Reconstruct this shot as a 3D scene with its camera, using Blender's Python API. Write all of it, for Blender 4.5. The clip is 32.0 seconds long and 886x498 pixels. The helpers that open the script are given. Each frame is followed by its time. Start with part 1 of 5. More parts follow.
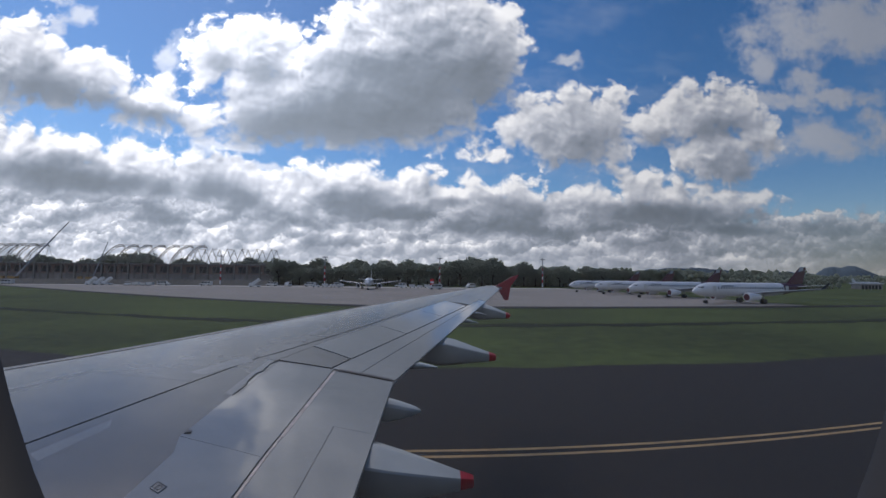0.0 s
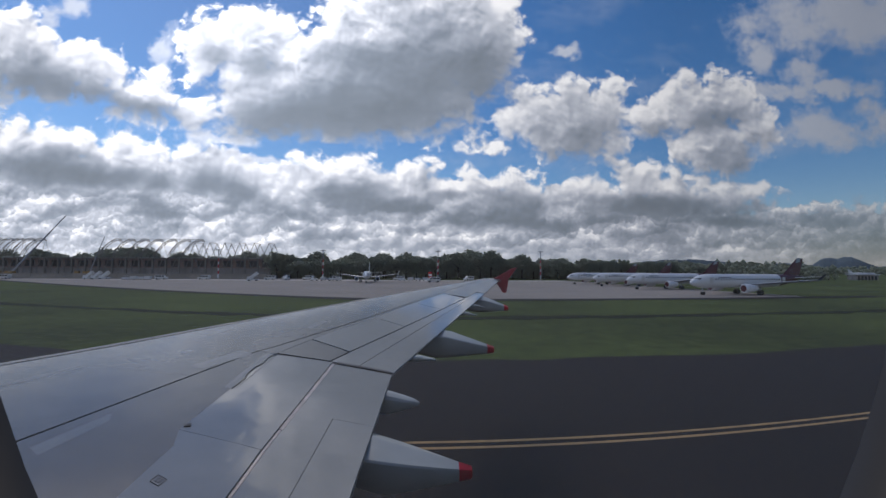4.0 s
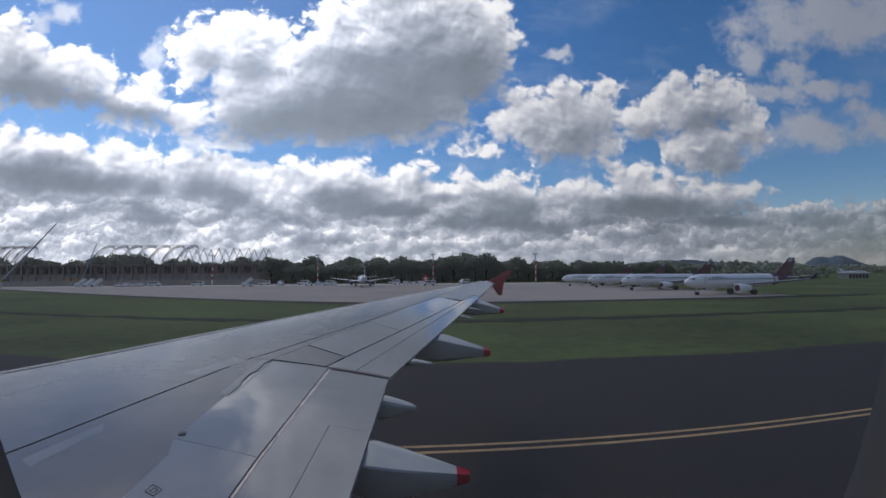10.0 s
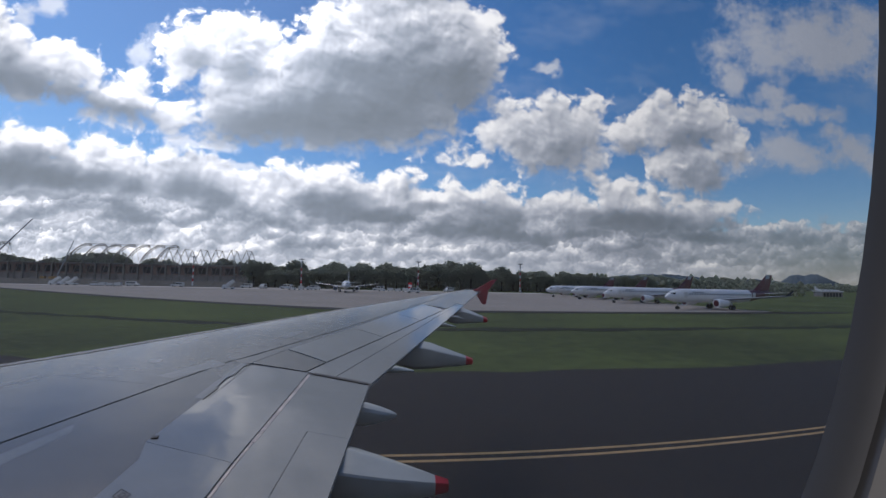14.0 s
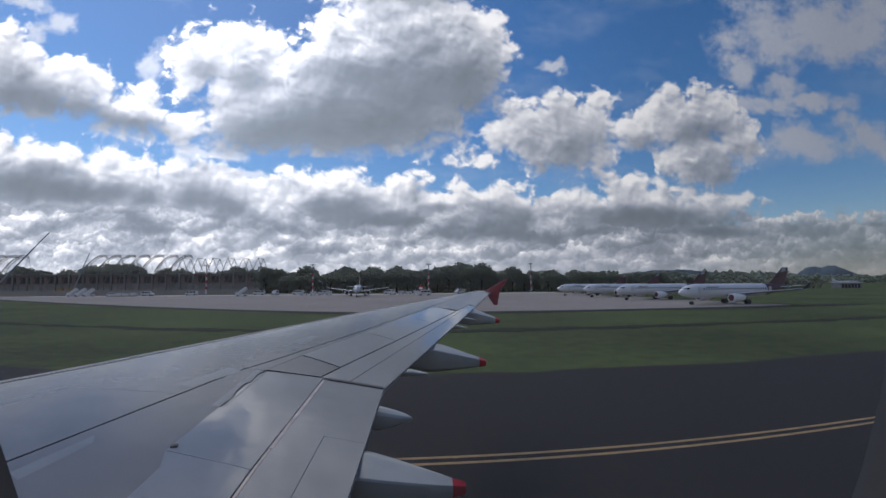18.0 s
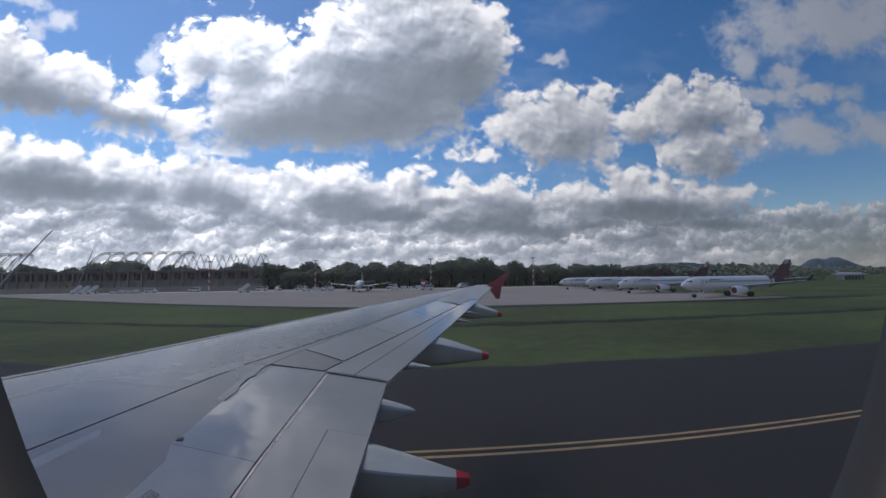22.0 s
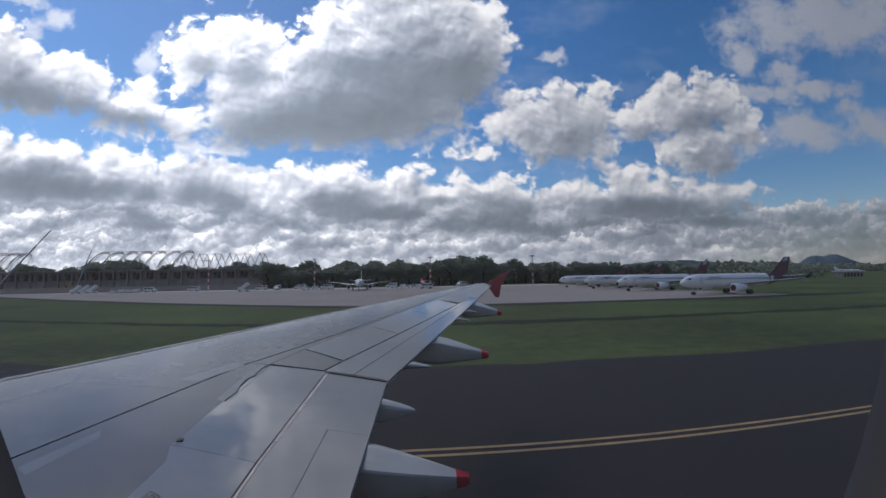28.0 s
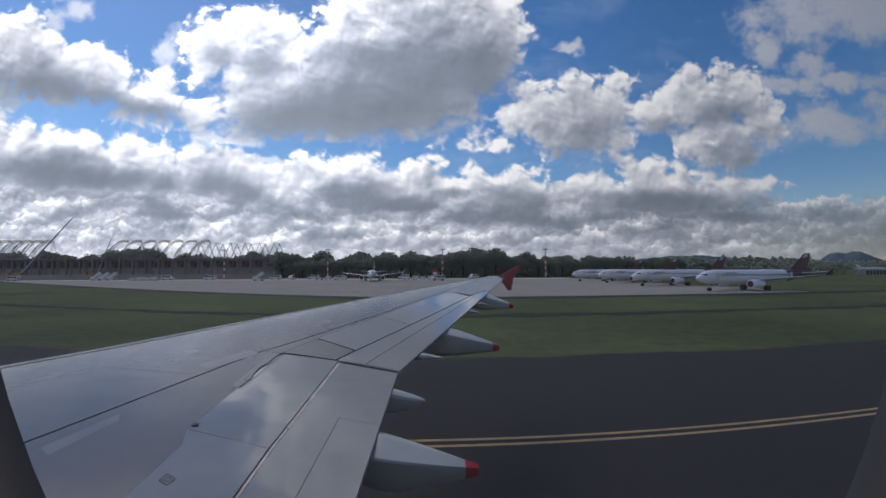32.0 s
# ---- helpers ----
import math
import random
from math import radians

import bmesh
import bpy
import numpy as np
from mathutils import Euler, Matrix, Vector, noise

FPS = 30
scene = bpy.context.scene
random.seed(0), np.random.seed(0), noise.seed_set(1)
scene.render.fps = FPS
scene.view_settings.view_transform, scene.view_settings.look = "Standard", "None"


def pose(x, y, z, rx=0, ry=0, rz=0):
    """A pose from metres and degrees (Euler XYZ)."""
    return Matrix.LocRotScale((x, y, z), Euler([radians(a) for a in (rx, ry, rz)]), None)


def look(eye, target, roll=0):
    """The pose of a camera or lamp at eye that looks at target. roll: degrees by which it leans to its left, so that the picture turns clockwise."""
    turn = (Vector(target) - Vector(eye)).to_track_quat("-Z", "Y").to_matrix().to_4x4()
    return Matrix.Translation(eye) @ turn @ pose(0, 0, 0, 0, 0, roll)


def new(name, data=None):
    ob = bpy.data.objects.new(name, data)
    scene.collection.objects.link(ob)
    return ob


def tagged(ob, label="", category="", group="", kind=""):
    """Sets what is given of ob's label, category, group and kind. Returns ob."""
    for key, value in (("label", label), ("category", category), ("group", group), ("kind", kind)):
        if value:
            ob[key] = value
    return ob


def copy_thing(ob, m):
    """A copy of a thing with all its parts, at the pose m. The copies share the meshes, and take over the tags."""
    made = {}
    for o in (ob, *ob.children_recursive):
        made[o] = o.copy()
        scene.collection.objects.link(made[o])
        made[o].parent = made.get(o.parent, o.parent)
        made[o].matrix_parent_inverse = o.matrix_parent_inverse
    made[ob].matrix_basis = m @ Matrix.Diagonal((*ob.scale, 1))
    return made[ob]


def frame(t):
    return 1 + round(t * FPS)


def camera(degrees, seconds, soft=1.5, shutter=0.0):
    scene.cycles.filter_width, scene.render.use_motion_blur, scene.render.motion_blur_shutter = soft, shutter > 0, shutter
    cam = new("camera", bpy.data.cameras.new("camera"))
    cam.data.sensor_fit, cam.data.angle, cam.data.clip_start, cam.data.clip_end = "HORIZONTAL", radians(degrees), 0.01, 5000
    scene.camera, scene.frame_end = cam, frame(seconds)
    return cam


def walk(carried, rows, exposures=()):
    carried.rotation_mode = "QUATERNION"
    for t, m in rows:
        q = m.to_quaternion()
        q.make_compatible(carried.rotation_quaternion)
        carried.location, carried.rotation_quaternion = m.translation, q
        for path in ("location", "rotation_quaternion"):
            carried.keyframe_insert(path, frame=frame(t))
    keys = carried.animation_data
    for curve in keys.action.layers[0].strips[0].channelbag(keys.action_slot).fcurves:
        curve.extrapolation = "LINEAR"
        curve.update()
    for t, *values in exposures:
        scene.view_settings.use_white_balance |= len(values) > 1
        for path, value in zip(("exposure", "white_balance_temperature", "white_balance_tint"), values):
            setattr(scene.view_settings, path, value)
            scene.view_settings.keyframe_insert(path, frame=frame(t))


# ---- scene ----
cam = camera(89.0, 32.0, soft=1.5)
PATH = [
    (0.0, pose(0.0003, 0, 4.3998, 93.72, -0.50, -2.61)),
    (0.5, pose(0.0009, 0, 4.3998, 93.46, -1.12, -2.60)),
    (1.0, pose(0.0014, 0, 4.3998, 93.41, -0.71, -2.49)),
    (1.5, pose(0.0020, 0, 4.3999, 93.33, -0.43, -2.34)),
    (2.0, pose(0.0025, 0, 4.3999, 92.94, -0.32, -2.06)),
    (2.5, pose(0.0026, 0, 4.4001, 93.02, -0.40, -1.63)),
    (4.5, pose(0.0030, 0, 4.4007, 92.52, -0.21, -3.06)),
    (5.0, pose(0.0031, 0, 4.4008, 92.07, 0.72, -1.20)),
    (5.5, pose(0.0027, 0, 4.3964, 91.96, 2.00, 0.74)),
    (6.0, pose(0.0023, 0, 4.3921, 91.83, 1.44, 1.97)),
    (6.5, pose(-0.0003, 0, 4.3964, 91.09, -0.08, 2.60)),
    (7.0, pose(-0.0029, 0, 4.4007, 90.18, 0.03, 3.04)),
    (7.5, pose(-0.0027, 0, 4.4002, 90.37, 0.56, 3.14)),
    (8.0, pose(-0.0025, 0, 4.3997, 90.47, 0.82, 2.72)),
    (8.5, pose(-0.0005, 0, 4.3985, 90.90, 0.73, 2.33)),
    (9.0, pose(0.0016, 0, 4.3973, 91.34, 1.17, 1.43)),
    (9.5, pose(0.0017, 0, 4.4012, 92.36, 1.67, -0.97)),
    (10.0, pose(0.0018, 0, 4.4051, 93.21, 0.45, -3.43)),
    (10.5, pose(0.0006, 0, 4.4024, 93.40, -0.40, -4.97)),
    (11.0, pose(-0.0006, 0, 4.3997, 93.32, -0.19, -5.19)),
    (11.5, pose(0.0001, 0, 4.4025, 93.39, 0.21, -4.70)),
    (12.0, pose(0.0007, 0, 4.4052, 93.46, -0.09, -4.32)),
    (12.5, pose(0.0013, 0, 4.3988, 93.69, -0.43, -4.29)),
    (13.0, pose(0.0019, 0, 4.3924, 93.97, -1.16, -4.37)),
    (13.5, pose(0.0035, 0, 4.3950, 94.12, -1.22, -4.94)),
    (14.0, pose(0.0052, 0, 4.3977, 94.23, -1.11, -5.36)),
    (14.5, pose(0.0043, 0, 4.3982, 94.36, -0.75, -5.33)),
    (16.5, pose(0.0005, 0, 4.4002, 94.08, 0.31, -4.79)),
    (17.0, pose(-0.0005, 0, 4.4007, 94.10, 0.55, -4.38)),
    (17.5, pose(-0.0011, 0, 4.4020, 94.22, 0.42, -4.15)),
    (18.0, pose(-0.0018, 0, 4.4034, 94.44, 0.44, -4.01)),
    (18.5, pose(-0.0027, 0, 4.4063, 94.31, 0.78, -3.72)),
    (19.0, pose(-0.0036, 0, 4.4092, 94.35, 1.37, -3.37)),
    (19.5, pose(-0.0027, 0, 4.4060, 94.16, 1.19, -3.39)),
    (20.0, pose(-0.0018, 0, 4.4028, 93.82, 1.16, -3.24)),
    (20.5, pose(-0.0009, 0, 4.3996, 93.42, 0.71, -3.47)),
    (21.0, pose(-0.0001, 0, 4.3964, 93.63, 0.16, -3.81)),
    (21.5, pose(-0.0006, 0, 4.3936, 93.58, 0.23, -3.88)),
    (22.0, pose(-0.0010, 0, 4.3908, 93.77, 0.87, -3.73)),
    (22.5, pose(-0.0016, 0, 4.3932, 93.77, 1.43, -3.80)),
    (23.0, pose(-0.0021, 0, 4.3956, 94.00, 3.10, -3.71)),
    (23.5, pose(-0.0026, 0, 4.3980, 94.37, 4.78, -3.94)),
    (24.0, pose(-0.0031, 0, 4.4003, 94.24, 4.89, -3.32)),
    (24.5, pose(-0.0039, 0, 4.3999, 94.00, 3.90, -2.57)),
    (25.0, pose(-0.0047, 0, 4.3994, 94.02, 3.51, -2.16)),
    (25.5, pose(-0.0040, 0, 4.3999, 93.90, 2.80, -1.81)),
    (27.5, pose(-0.0011, 0, 4.4018, 93.86, 0.80, -2.94)),
    (28.0, pose(-0.0004, 0, 4.4022, 93.56, 1.06, -3.80)),
    (28.5, pose(-0.0005, 0, 4.4029, 93.40, 0.76, -4.15)),
    (29.0, pose(-0.0007, 0, 4.4035, 93.03, 0.15, -3.98)),
    (29.5, pose(-0.0012, 0, 4.4029, 93.08, -0.05, -3.66)),
    (30.0, pose(-0.0017, 0, 4.4023, 92.91, -0.31, -3.38)),
    (30.5, pose(-0.0004, 0, 4.4020, 92.62, -0.03, -3.17)),
    (31.0, pose(0.0009, 0, 4.4017, 92.34, -0.56, -3.10)),
    (31.5, pose(0.0023, 0, 4.4014, 92.45, 0.22, -2.73)),
    (32.0, pose(0.0036, 0, 4.4011, 92.58, 0.28, -2.24)),
]
walk(cam, PATH, ((0.0, 0.13, 6780.0, 14.5), (32.0, 0.13, 6780.0, 14.5)))

# ---- sky, sun and exposure ----
# clouds: bearing, height, half length, half breadth (all as slopes seen from the window) and tilt;
# the deep parts of a cloud, which let little light through, have their depth as well
HIGH_CUMULUS = (
    (-0.467, 0.494, 0.072, 0.078, 0.029),
    (-0.377, 0.509, 0.117, 0.094, 0.03),
    (-0.301, 0.389, 0.186, 0.103, 0.021),
    (-0.203, 0.423, 0.189, 0.138, 0.023),
    (-0.148, 0.536, 0.089, 0.114, 0.032),
    (-0.027, 0.527, 0.182, 0.169, 0.031),
    (0.103, 0.524, 0.139, 0.15, 0.03),
    (-0.103, 0.393, 0.27, 0.118, 0.021),
    (-0.391, 0.349, 0.091, 0.061, 0.018),
    (0.024, 0.395, 0.151, 0.076, 0.375),
    (-0.027, 0.703, 0.212, 0.083, 0.044),
    (-0.421, 0.554, 0.049, 0.05, 0.034),
)
WEST_CUMULUS = (
    (-0.866, 0.457, 0.085, 0.106, 0.027),
    (-0.785, 0.428, 0.097, 0.075, 0.025),
    (-0.723, 0.43, 0.063, 0.073, 0.025),
    (-0.617, 0.382, 0.112, 0.062, -0.259),
    (-0.522, 0.346, 0.089, 0.04, -0.26),
    (-0.955, 0.461, 0.112, 0.118, 0.028),
)
WEST_ROW = (
    (-0.843, 0.256, 0.106, 0.073, 0.011),
    (-0.742, 0.244, 0.091, 0.059, 0.01),
    (-0.649, 0.248, 0.055, 0.062, 0.01),
    (-0.584, 0.231, 0.064, 0.047, 0.008),
    (-0.506, 0.222, 0.056, 0.056, 0.008),
    (-0.429, 0.2, 0.086, 0.047, -0.356),
    (-0.363, 0.167, 0.06, 0.04, 0.003),
    (-0.954, 0.266, 0.099, 0.078, 0.012),
)
MIDDLE_ROW = (
    (-0.31, 0.166, 0.042, 0.047, 0.003),
    (-0.262, 0.184, 0.034, 0.043, 0.005),
    (-0.171, 0.203, 0.068, 0.066, 0.006),
    (-0.09, 0.185, 0.062, 0.048, 0.005),
    (-0.009, 0.191, 0.063, 0.06, 0.005),
    (0.071, 0.169, 0.057, 0.049, 0.003),
    (0.103, 0.203, 0.017, 0.026, 0.006),
    (0.15, 0.153, 0.052, 0.044, 0.002),
    (0.214, 0.163, 0.078, 0.06, 0.003),
    (0.299, 0.141, 0.066, 0.049, 0.001),
    (0.139, 0.282, 0.042, 0.017, 0.012),
    (-0.275, 0.253, 0.024, 0.011, 0.01),
    (-0.231, 0.233, 0.016, 0.01, 0.008),
)
EAST_ROW = (
    (0.385, 0.163, 0.064, 0.05, 0.003),
    (0.505, 0.19, 0.079, 0.06, 0.005),
    (0.603, 0.174, 0.097, 0.059, 0.004),
    (0.727, 0.171, 0.078, 0.051, 0.003),
    (0.782, 0.144, 0.042, 0.027, 0.001),
    (1.023, 0.107, 0.192, 0.058, -0.001),
    (0.903, 0.14, 0.03, 0.014, -0.426),
)
EAST_CUMULUS = (
    (0.264, 0.353, 0.087, 0.074, 0.017),
    (0.351, 0.342, 0.101, 0.101, 0.016),
    (0.426, 0.374, 0.066, 0.076, 0.018),
    (0.403, 0.289, 0.075, 0.047, 0.012),
    (0.528, 0.354, 0.076, 0.052, 0.017),
    (0.626, 0.38, 0.092, 0.076, 0.019),
    (0.697, 0.393, 0.083, 0.072, 0.019),
    (0.658, 0.305, 0.085, 0.08, 0.013),
    (0.719, 0.279, 0.064, 0.06, 0.011),
    (0.769, 0.348, 0.069, 0.063, 0.016),
    (0.690, 0.338, 0.065, 0.06, 0),
)
THIN_CLOUD = (
    (0.868, 0.597, 0.126, 0.084, 0.034),
    (1.034, 0.632, 0.199, 0.092, 0.036),
    (1.185, 0.623, 0.156, 0.112, 0.035),
    (0.79, 0.509, 0.041, 0.048, 0.028),
    (0.892, 0.47, 0.056, 0.034, 0.025),
    (0.901, 0.33, 0.125, 0.039, 0.015),
    (1.01, 0.32, 0.111, 0.039, 0.014),
    (1.094, 0.342, 0.075, 0.046, 0.015),
    (1.181, 0.317, 0.076, 0.04, 0.013),
    (0.835, 0.419, 0.087, 0.023, 0.021),
    (0.974, 0.429, 0.104, 0.02, 0.022),
    (-0.829, 0.609, 0.052, 0.02, 0.04),
    (-0.8, 0.547, 0.027, 0.03, 0.034),
    (-0.758, 0.574, 0.03, 0.023, 0.036),
    (-0.566, 0.485, 0.028, 0.062, 0.029),
    (0.318, 0.517, 0.027, 0.012, 0.029),
    (-0.329, 0.245, 0.103, 0.016, -0.263),
    (-0.432, 0.295, 0.084, 0.014, 0.013),
)
DEEP_CLOUD = (
    (-0.141, 0.363, 0.274, 0.078, 0.018, 0.62),
    (-0.002, 0.441, 0.208, 0.087, 0.024, 0.45),
    (0.135, 0.478, 0.086, 0.102, 0.027, 0.34),
    (-0.331, 0.324, 0.147, 0.046, 0.016, 0.45),
    (-0.458, 0.472, 0.041, 0.031, 0.027, 0.28),
    (-0.456, 0.396, 0.048, 0.02, 0.021, 0.3),
    (-0.351, 0.449, 0.055, 0.026, 0.025, 0.34),
    (0.012, 0.548, 0.091, 0.049, 0.032, 0.32),
    (-0.141, 0.477, 0.108, 0.042, 0.027, 0.4),
)
DEEP_CLOUD_WEST = (
    (-0.84, 0.402, 0.108, 0.052, -0.073, 0.55),
    (-0.714, 0.378, 0.099, 0.035, -0.261, 0.5),
    (-0.592, 0.354, 0.1, 0.027, -0.261, 0.45),
    (-0.855, 0.466, 0.038, 0.032, 0.028, 0.25),
    (-0.808, 0.222, 0.129, 0.036, 0.008, 0.6),
    (-0.706, 0.202, 0.102, 0.024, 0.006, 0.52),
    (-0.592, 0.197, 0.093, 0.022, 0.006, 0.28),
    (-0.465, 0.204, 0.059, 0.035, 0.006, 0.45),
    (-0.399, 0.173, 0.074, 0.027, -0.357, 0.5),
    (-0.776, 0.254, 0.062, 0.017, 0.01, 0.3),
)
DEEP_CLOUD_LOW = (
    (-0.578, 0.136, 0.06, 0.024, 0.001, 0.5),
    (-0.664, 0.15, 0.071, 0.022, 0.002, 0.42),
    (-0.538, 0.122, 0.06, 0.011, -0, 0.35),
    (-0.737, 0.134, 0.056, 0.012, 0.001, 0.35),
    (-0.522, 0.088, 0.032, 0.017, -0.003, 0.42),
    (-0.783, 0.165, 0.056, 0.011, 0.003, 0.28),
    (-0.249, 0.121, 0.075, 0.015, -0, 0.42),
    (-0.236, 0.072, 0.041, 0.016, -0.004, 0.36),
    (-0.163, 0.078, 0.044, 0.015, -0.004, 0.3),
    (-0.003, 0.091, 0.035, 0.01, -0.003, 0.28),
    (0.18, 0.071, 0.022, 0.01, -0.004, 0.28),
)
DEEP_CLOUD_ROWS = (
    (-0.14, 0.165, 0.089, 0.033, 0.003, 0.52),
    (-0.047, 0.14, 0.078, 0.018, 0.001, 0.45),
    (-0.206, 0.171, 0.031, 0.016, 0.004, 0.35),
    (0.013, 0.211, 0.019, 0.026, 0.006, 0.28),
    (0.063, 0.172, 0.041, 0.014, 0.004, 0.4),
    (0.214, 0.147, 0.097, 0.034, 0.002, 0.48),
    (0.252, 0.108, 0.102, 0.019, -0.001, 0.5),
    (0.123, 0.109, 0.08, 0.02, -0.001, 0.4),
    (0.472, 0.154, 0.116, 0.026, 0.002, 0.5),
    (0.602, 0.153, 0.104, 0.029, 0.002, 0.5),
    (0.755, 0.155, 0.051, 0.024, 0.002, 0.32),
    (0.71, 0.116, 0.087, 0.015, -0.001, 0.52),
    (0.557, 0.082, 0.057, 0.029, -0.003, 0.4),
    (0.669, 0.063, 0.058, 0.009, -0.005, 0.35),
    (0.463, 0.082, 0.07, 0.016, -0.003, 0.35),
)
DEEP_CLOUD_EAST = (
    (0.364, 0.335, 0.095, 0.054, 0.016, 0.22),
    (0.315, 0.265, 0.06, 0.021, 0.01, 0.22),
    (0.688, 0.354, 0.068, 0.033, 0.017, 0.32),
    (0.736, 0.27, 0.06, 0.041, 0.01, 0.3),
    (0.423, 0.276, 0.054, 0.024, 0.011, 0.2),
    (0.541, 0.331, 0.069, 0.019, 0.015, 0.2),
    (0.966, 0.117, 0.102, 0.027, -0.001, 0.3),
)


def link(tree, a, b):
    tree.links.new(a, b)


def mnode(tree, op, a=None, b=None, c=None, clamp=False):
    n = tree.nodes.new("ShaderNodeMath")
    n.operation, n.use_clamp = op, clamp
    for i, v in enumerate((a, b, c)):
        if v is None:
            continue
        if isinstance(v, (int, float)):
            n.inputs[i].default_value = v
        else:
            tree.links.new(v, n.inputs[i])
    return n.outputs[0]


def vnode(tree, op, a=None, b=None, scale=None):
    n = tree.nodes.new("ShaderNodeVectorMath")
    n.operation = op
    for i, v in enumerate((a, b)):
        if v is None:
            continue
        if isinstance(v, (tuple, list)):
            n.inputs[i].default_value = v
        else:
            tree.links.new(v, n.inputs[i])
    if scale is not None:
        n.inputs["Scale"].default_value = scale
    return n.outputs["Value"] if op in ("LENGTH", "DOT_PRODUCT") else n.outputs[0]


def noise_node(tree, vec, scale, detail=4.0, rough=0.5):
    n = tree.nodes.new("ShaderNodeTexNoise")
    n.inputs["Scale"].default_value, n.inputs["Detail"].default_value, n.inputs["Roughness"].default_value = scale, detail, rough
    tree.links.new(vec, n.inputs["Vector"])
    return n


def ramped(tree, value, a, b, lo=0.0, hi=1.0, smooth=False):
    n = tree.nodes.new("ShaderNodeMapRange")
    if smooth:
        n.interpolation_type = "SMOOTHSTEP"
    for key, v in (("From Min", a), ("From Max", b), ("To Min", lo), ("To Max", hi)):
        n.inputs[key].default_value = v
    tree.links.new(value, n.inputs["Value"])
    return n.outputs[0]


def puffs(tree, vec, scale):
    """Round cauliflower heads."""
    n = tree.nodes.new("ShaderNodeTexVoronoi")
    n.voronoi_dimensions, n.feature = "2D", "SMOOTH_F1"
    n.inputs["Scale"].default_value, n.inputs["Smoothness"].default_value = scale, 0.45
    tree.links.new(vec, n.inputs["Vector"])
    return mnode(tree, "SUBTRACT", 0.40, n.outputs["Distance"])


def lump(tree, vec, u, v, ru, rv, tilt):
    """How far a place lies from the middle of a tilted oval, 1 at its rim."""
    d = vnode(tree, "SUBTRACT", vec, (u, v, 0))
    if abs(tilt) < 0.1:
        return vnode(tree, "LENGTH", vnode(tree, "MULTIPLY", d, (1 / ru, 1 / rv, 0)))
    c, s = math.cos(tilt), math.sin(tilt)
    along, across = vnode(tree, "DOT_PRODUCT", d, (c / ru, s / ru, 0)), vnode(tree, "DOT_PRODUCT", d, (-s / rv, c / rv, 0))
    return mnode(tree, "SQRT", mnode(tree, "MULTIPLY_ADD", along, along, mnode(tree, "MULTIPLY", across, across)))


def blend(tree, fac, a, b):
    n = tree.nodes.new("ShaderNodeMix")
    for key, v in (("Factor", fac), ("A", a), ("B", b)):
        if isinstance(v, (int, float)):
            n.inputs[key].default_value = v
        else:
            link(tree, v, n.inputs[key])
    return n.outputs["Result"]


def billow_group():
    """Relief of the cloud surface: round heads at three sizes and fraying between them."""
    g = bpy.data.node_groups.new("cloud_billows", "ShaderNodeTree")
    g.interface.new_socket("P", in_out="INPUT", socket_type="NodeSocketVector")
    g.interface.new_socket("Relief", in_out="OUTPUT", socket_type="NodeSocketFloat")
    gi, go = g.nodes.new("NodeGroupInput"), g.nodes.new("NodeGroupOutput")
    p = vnode(g, "MULTIPLY", gi.outputs["P"], (1, 1.15, 0))
    warp = noise_node(g, p, 16.0, 4.0, 0.6)
    p = vnode(g, "ADD", p, vnode(g, "SCALE", vnode(g, "SUBTRACT", warp.outputs["Color"], (0.5, 0.5, 0.5)), scale=0.055))
    heads = mnode(g, "MULTIPLY", puffs(g, p, 13.0), 0.040)
    heads = mnode(g, "MULTIPLY_ADD", puffs(g, p, 29.0), 0.026, heads)
    heads = mnode(g, "MULTIPLY_ADD", puffs(g, p, 64.0), 0.012, heads)
    fine = noise_node(g, p, 20.0, 8.0, 0.62)
    link(g, mnode(g, "MULTIPLY_ADD", mnode(g, "SUBTRACT", fine.outputs["Fac"], 0.5), 0.085, heads), go.inputs["Relief"])
    return g


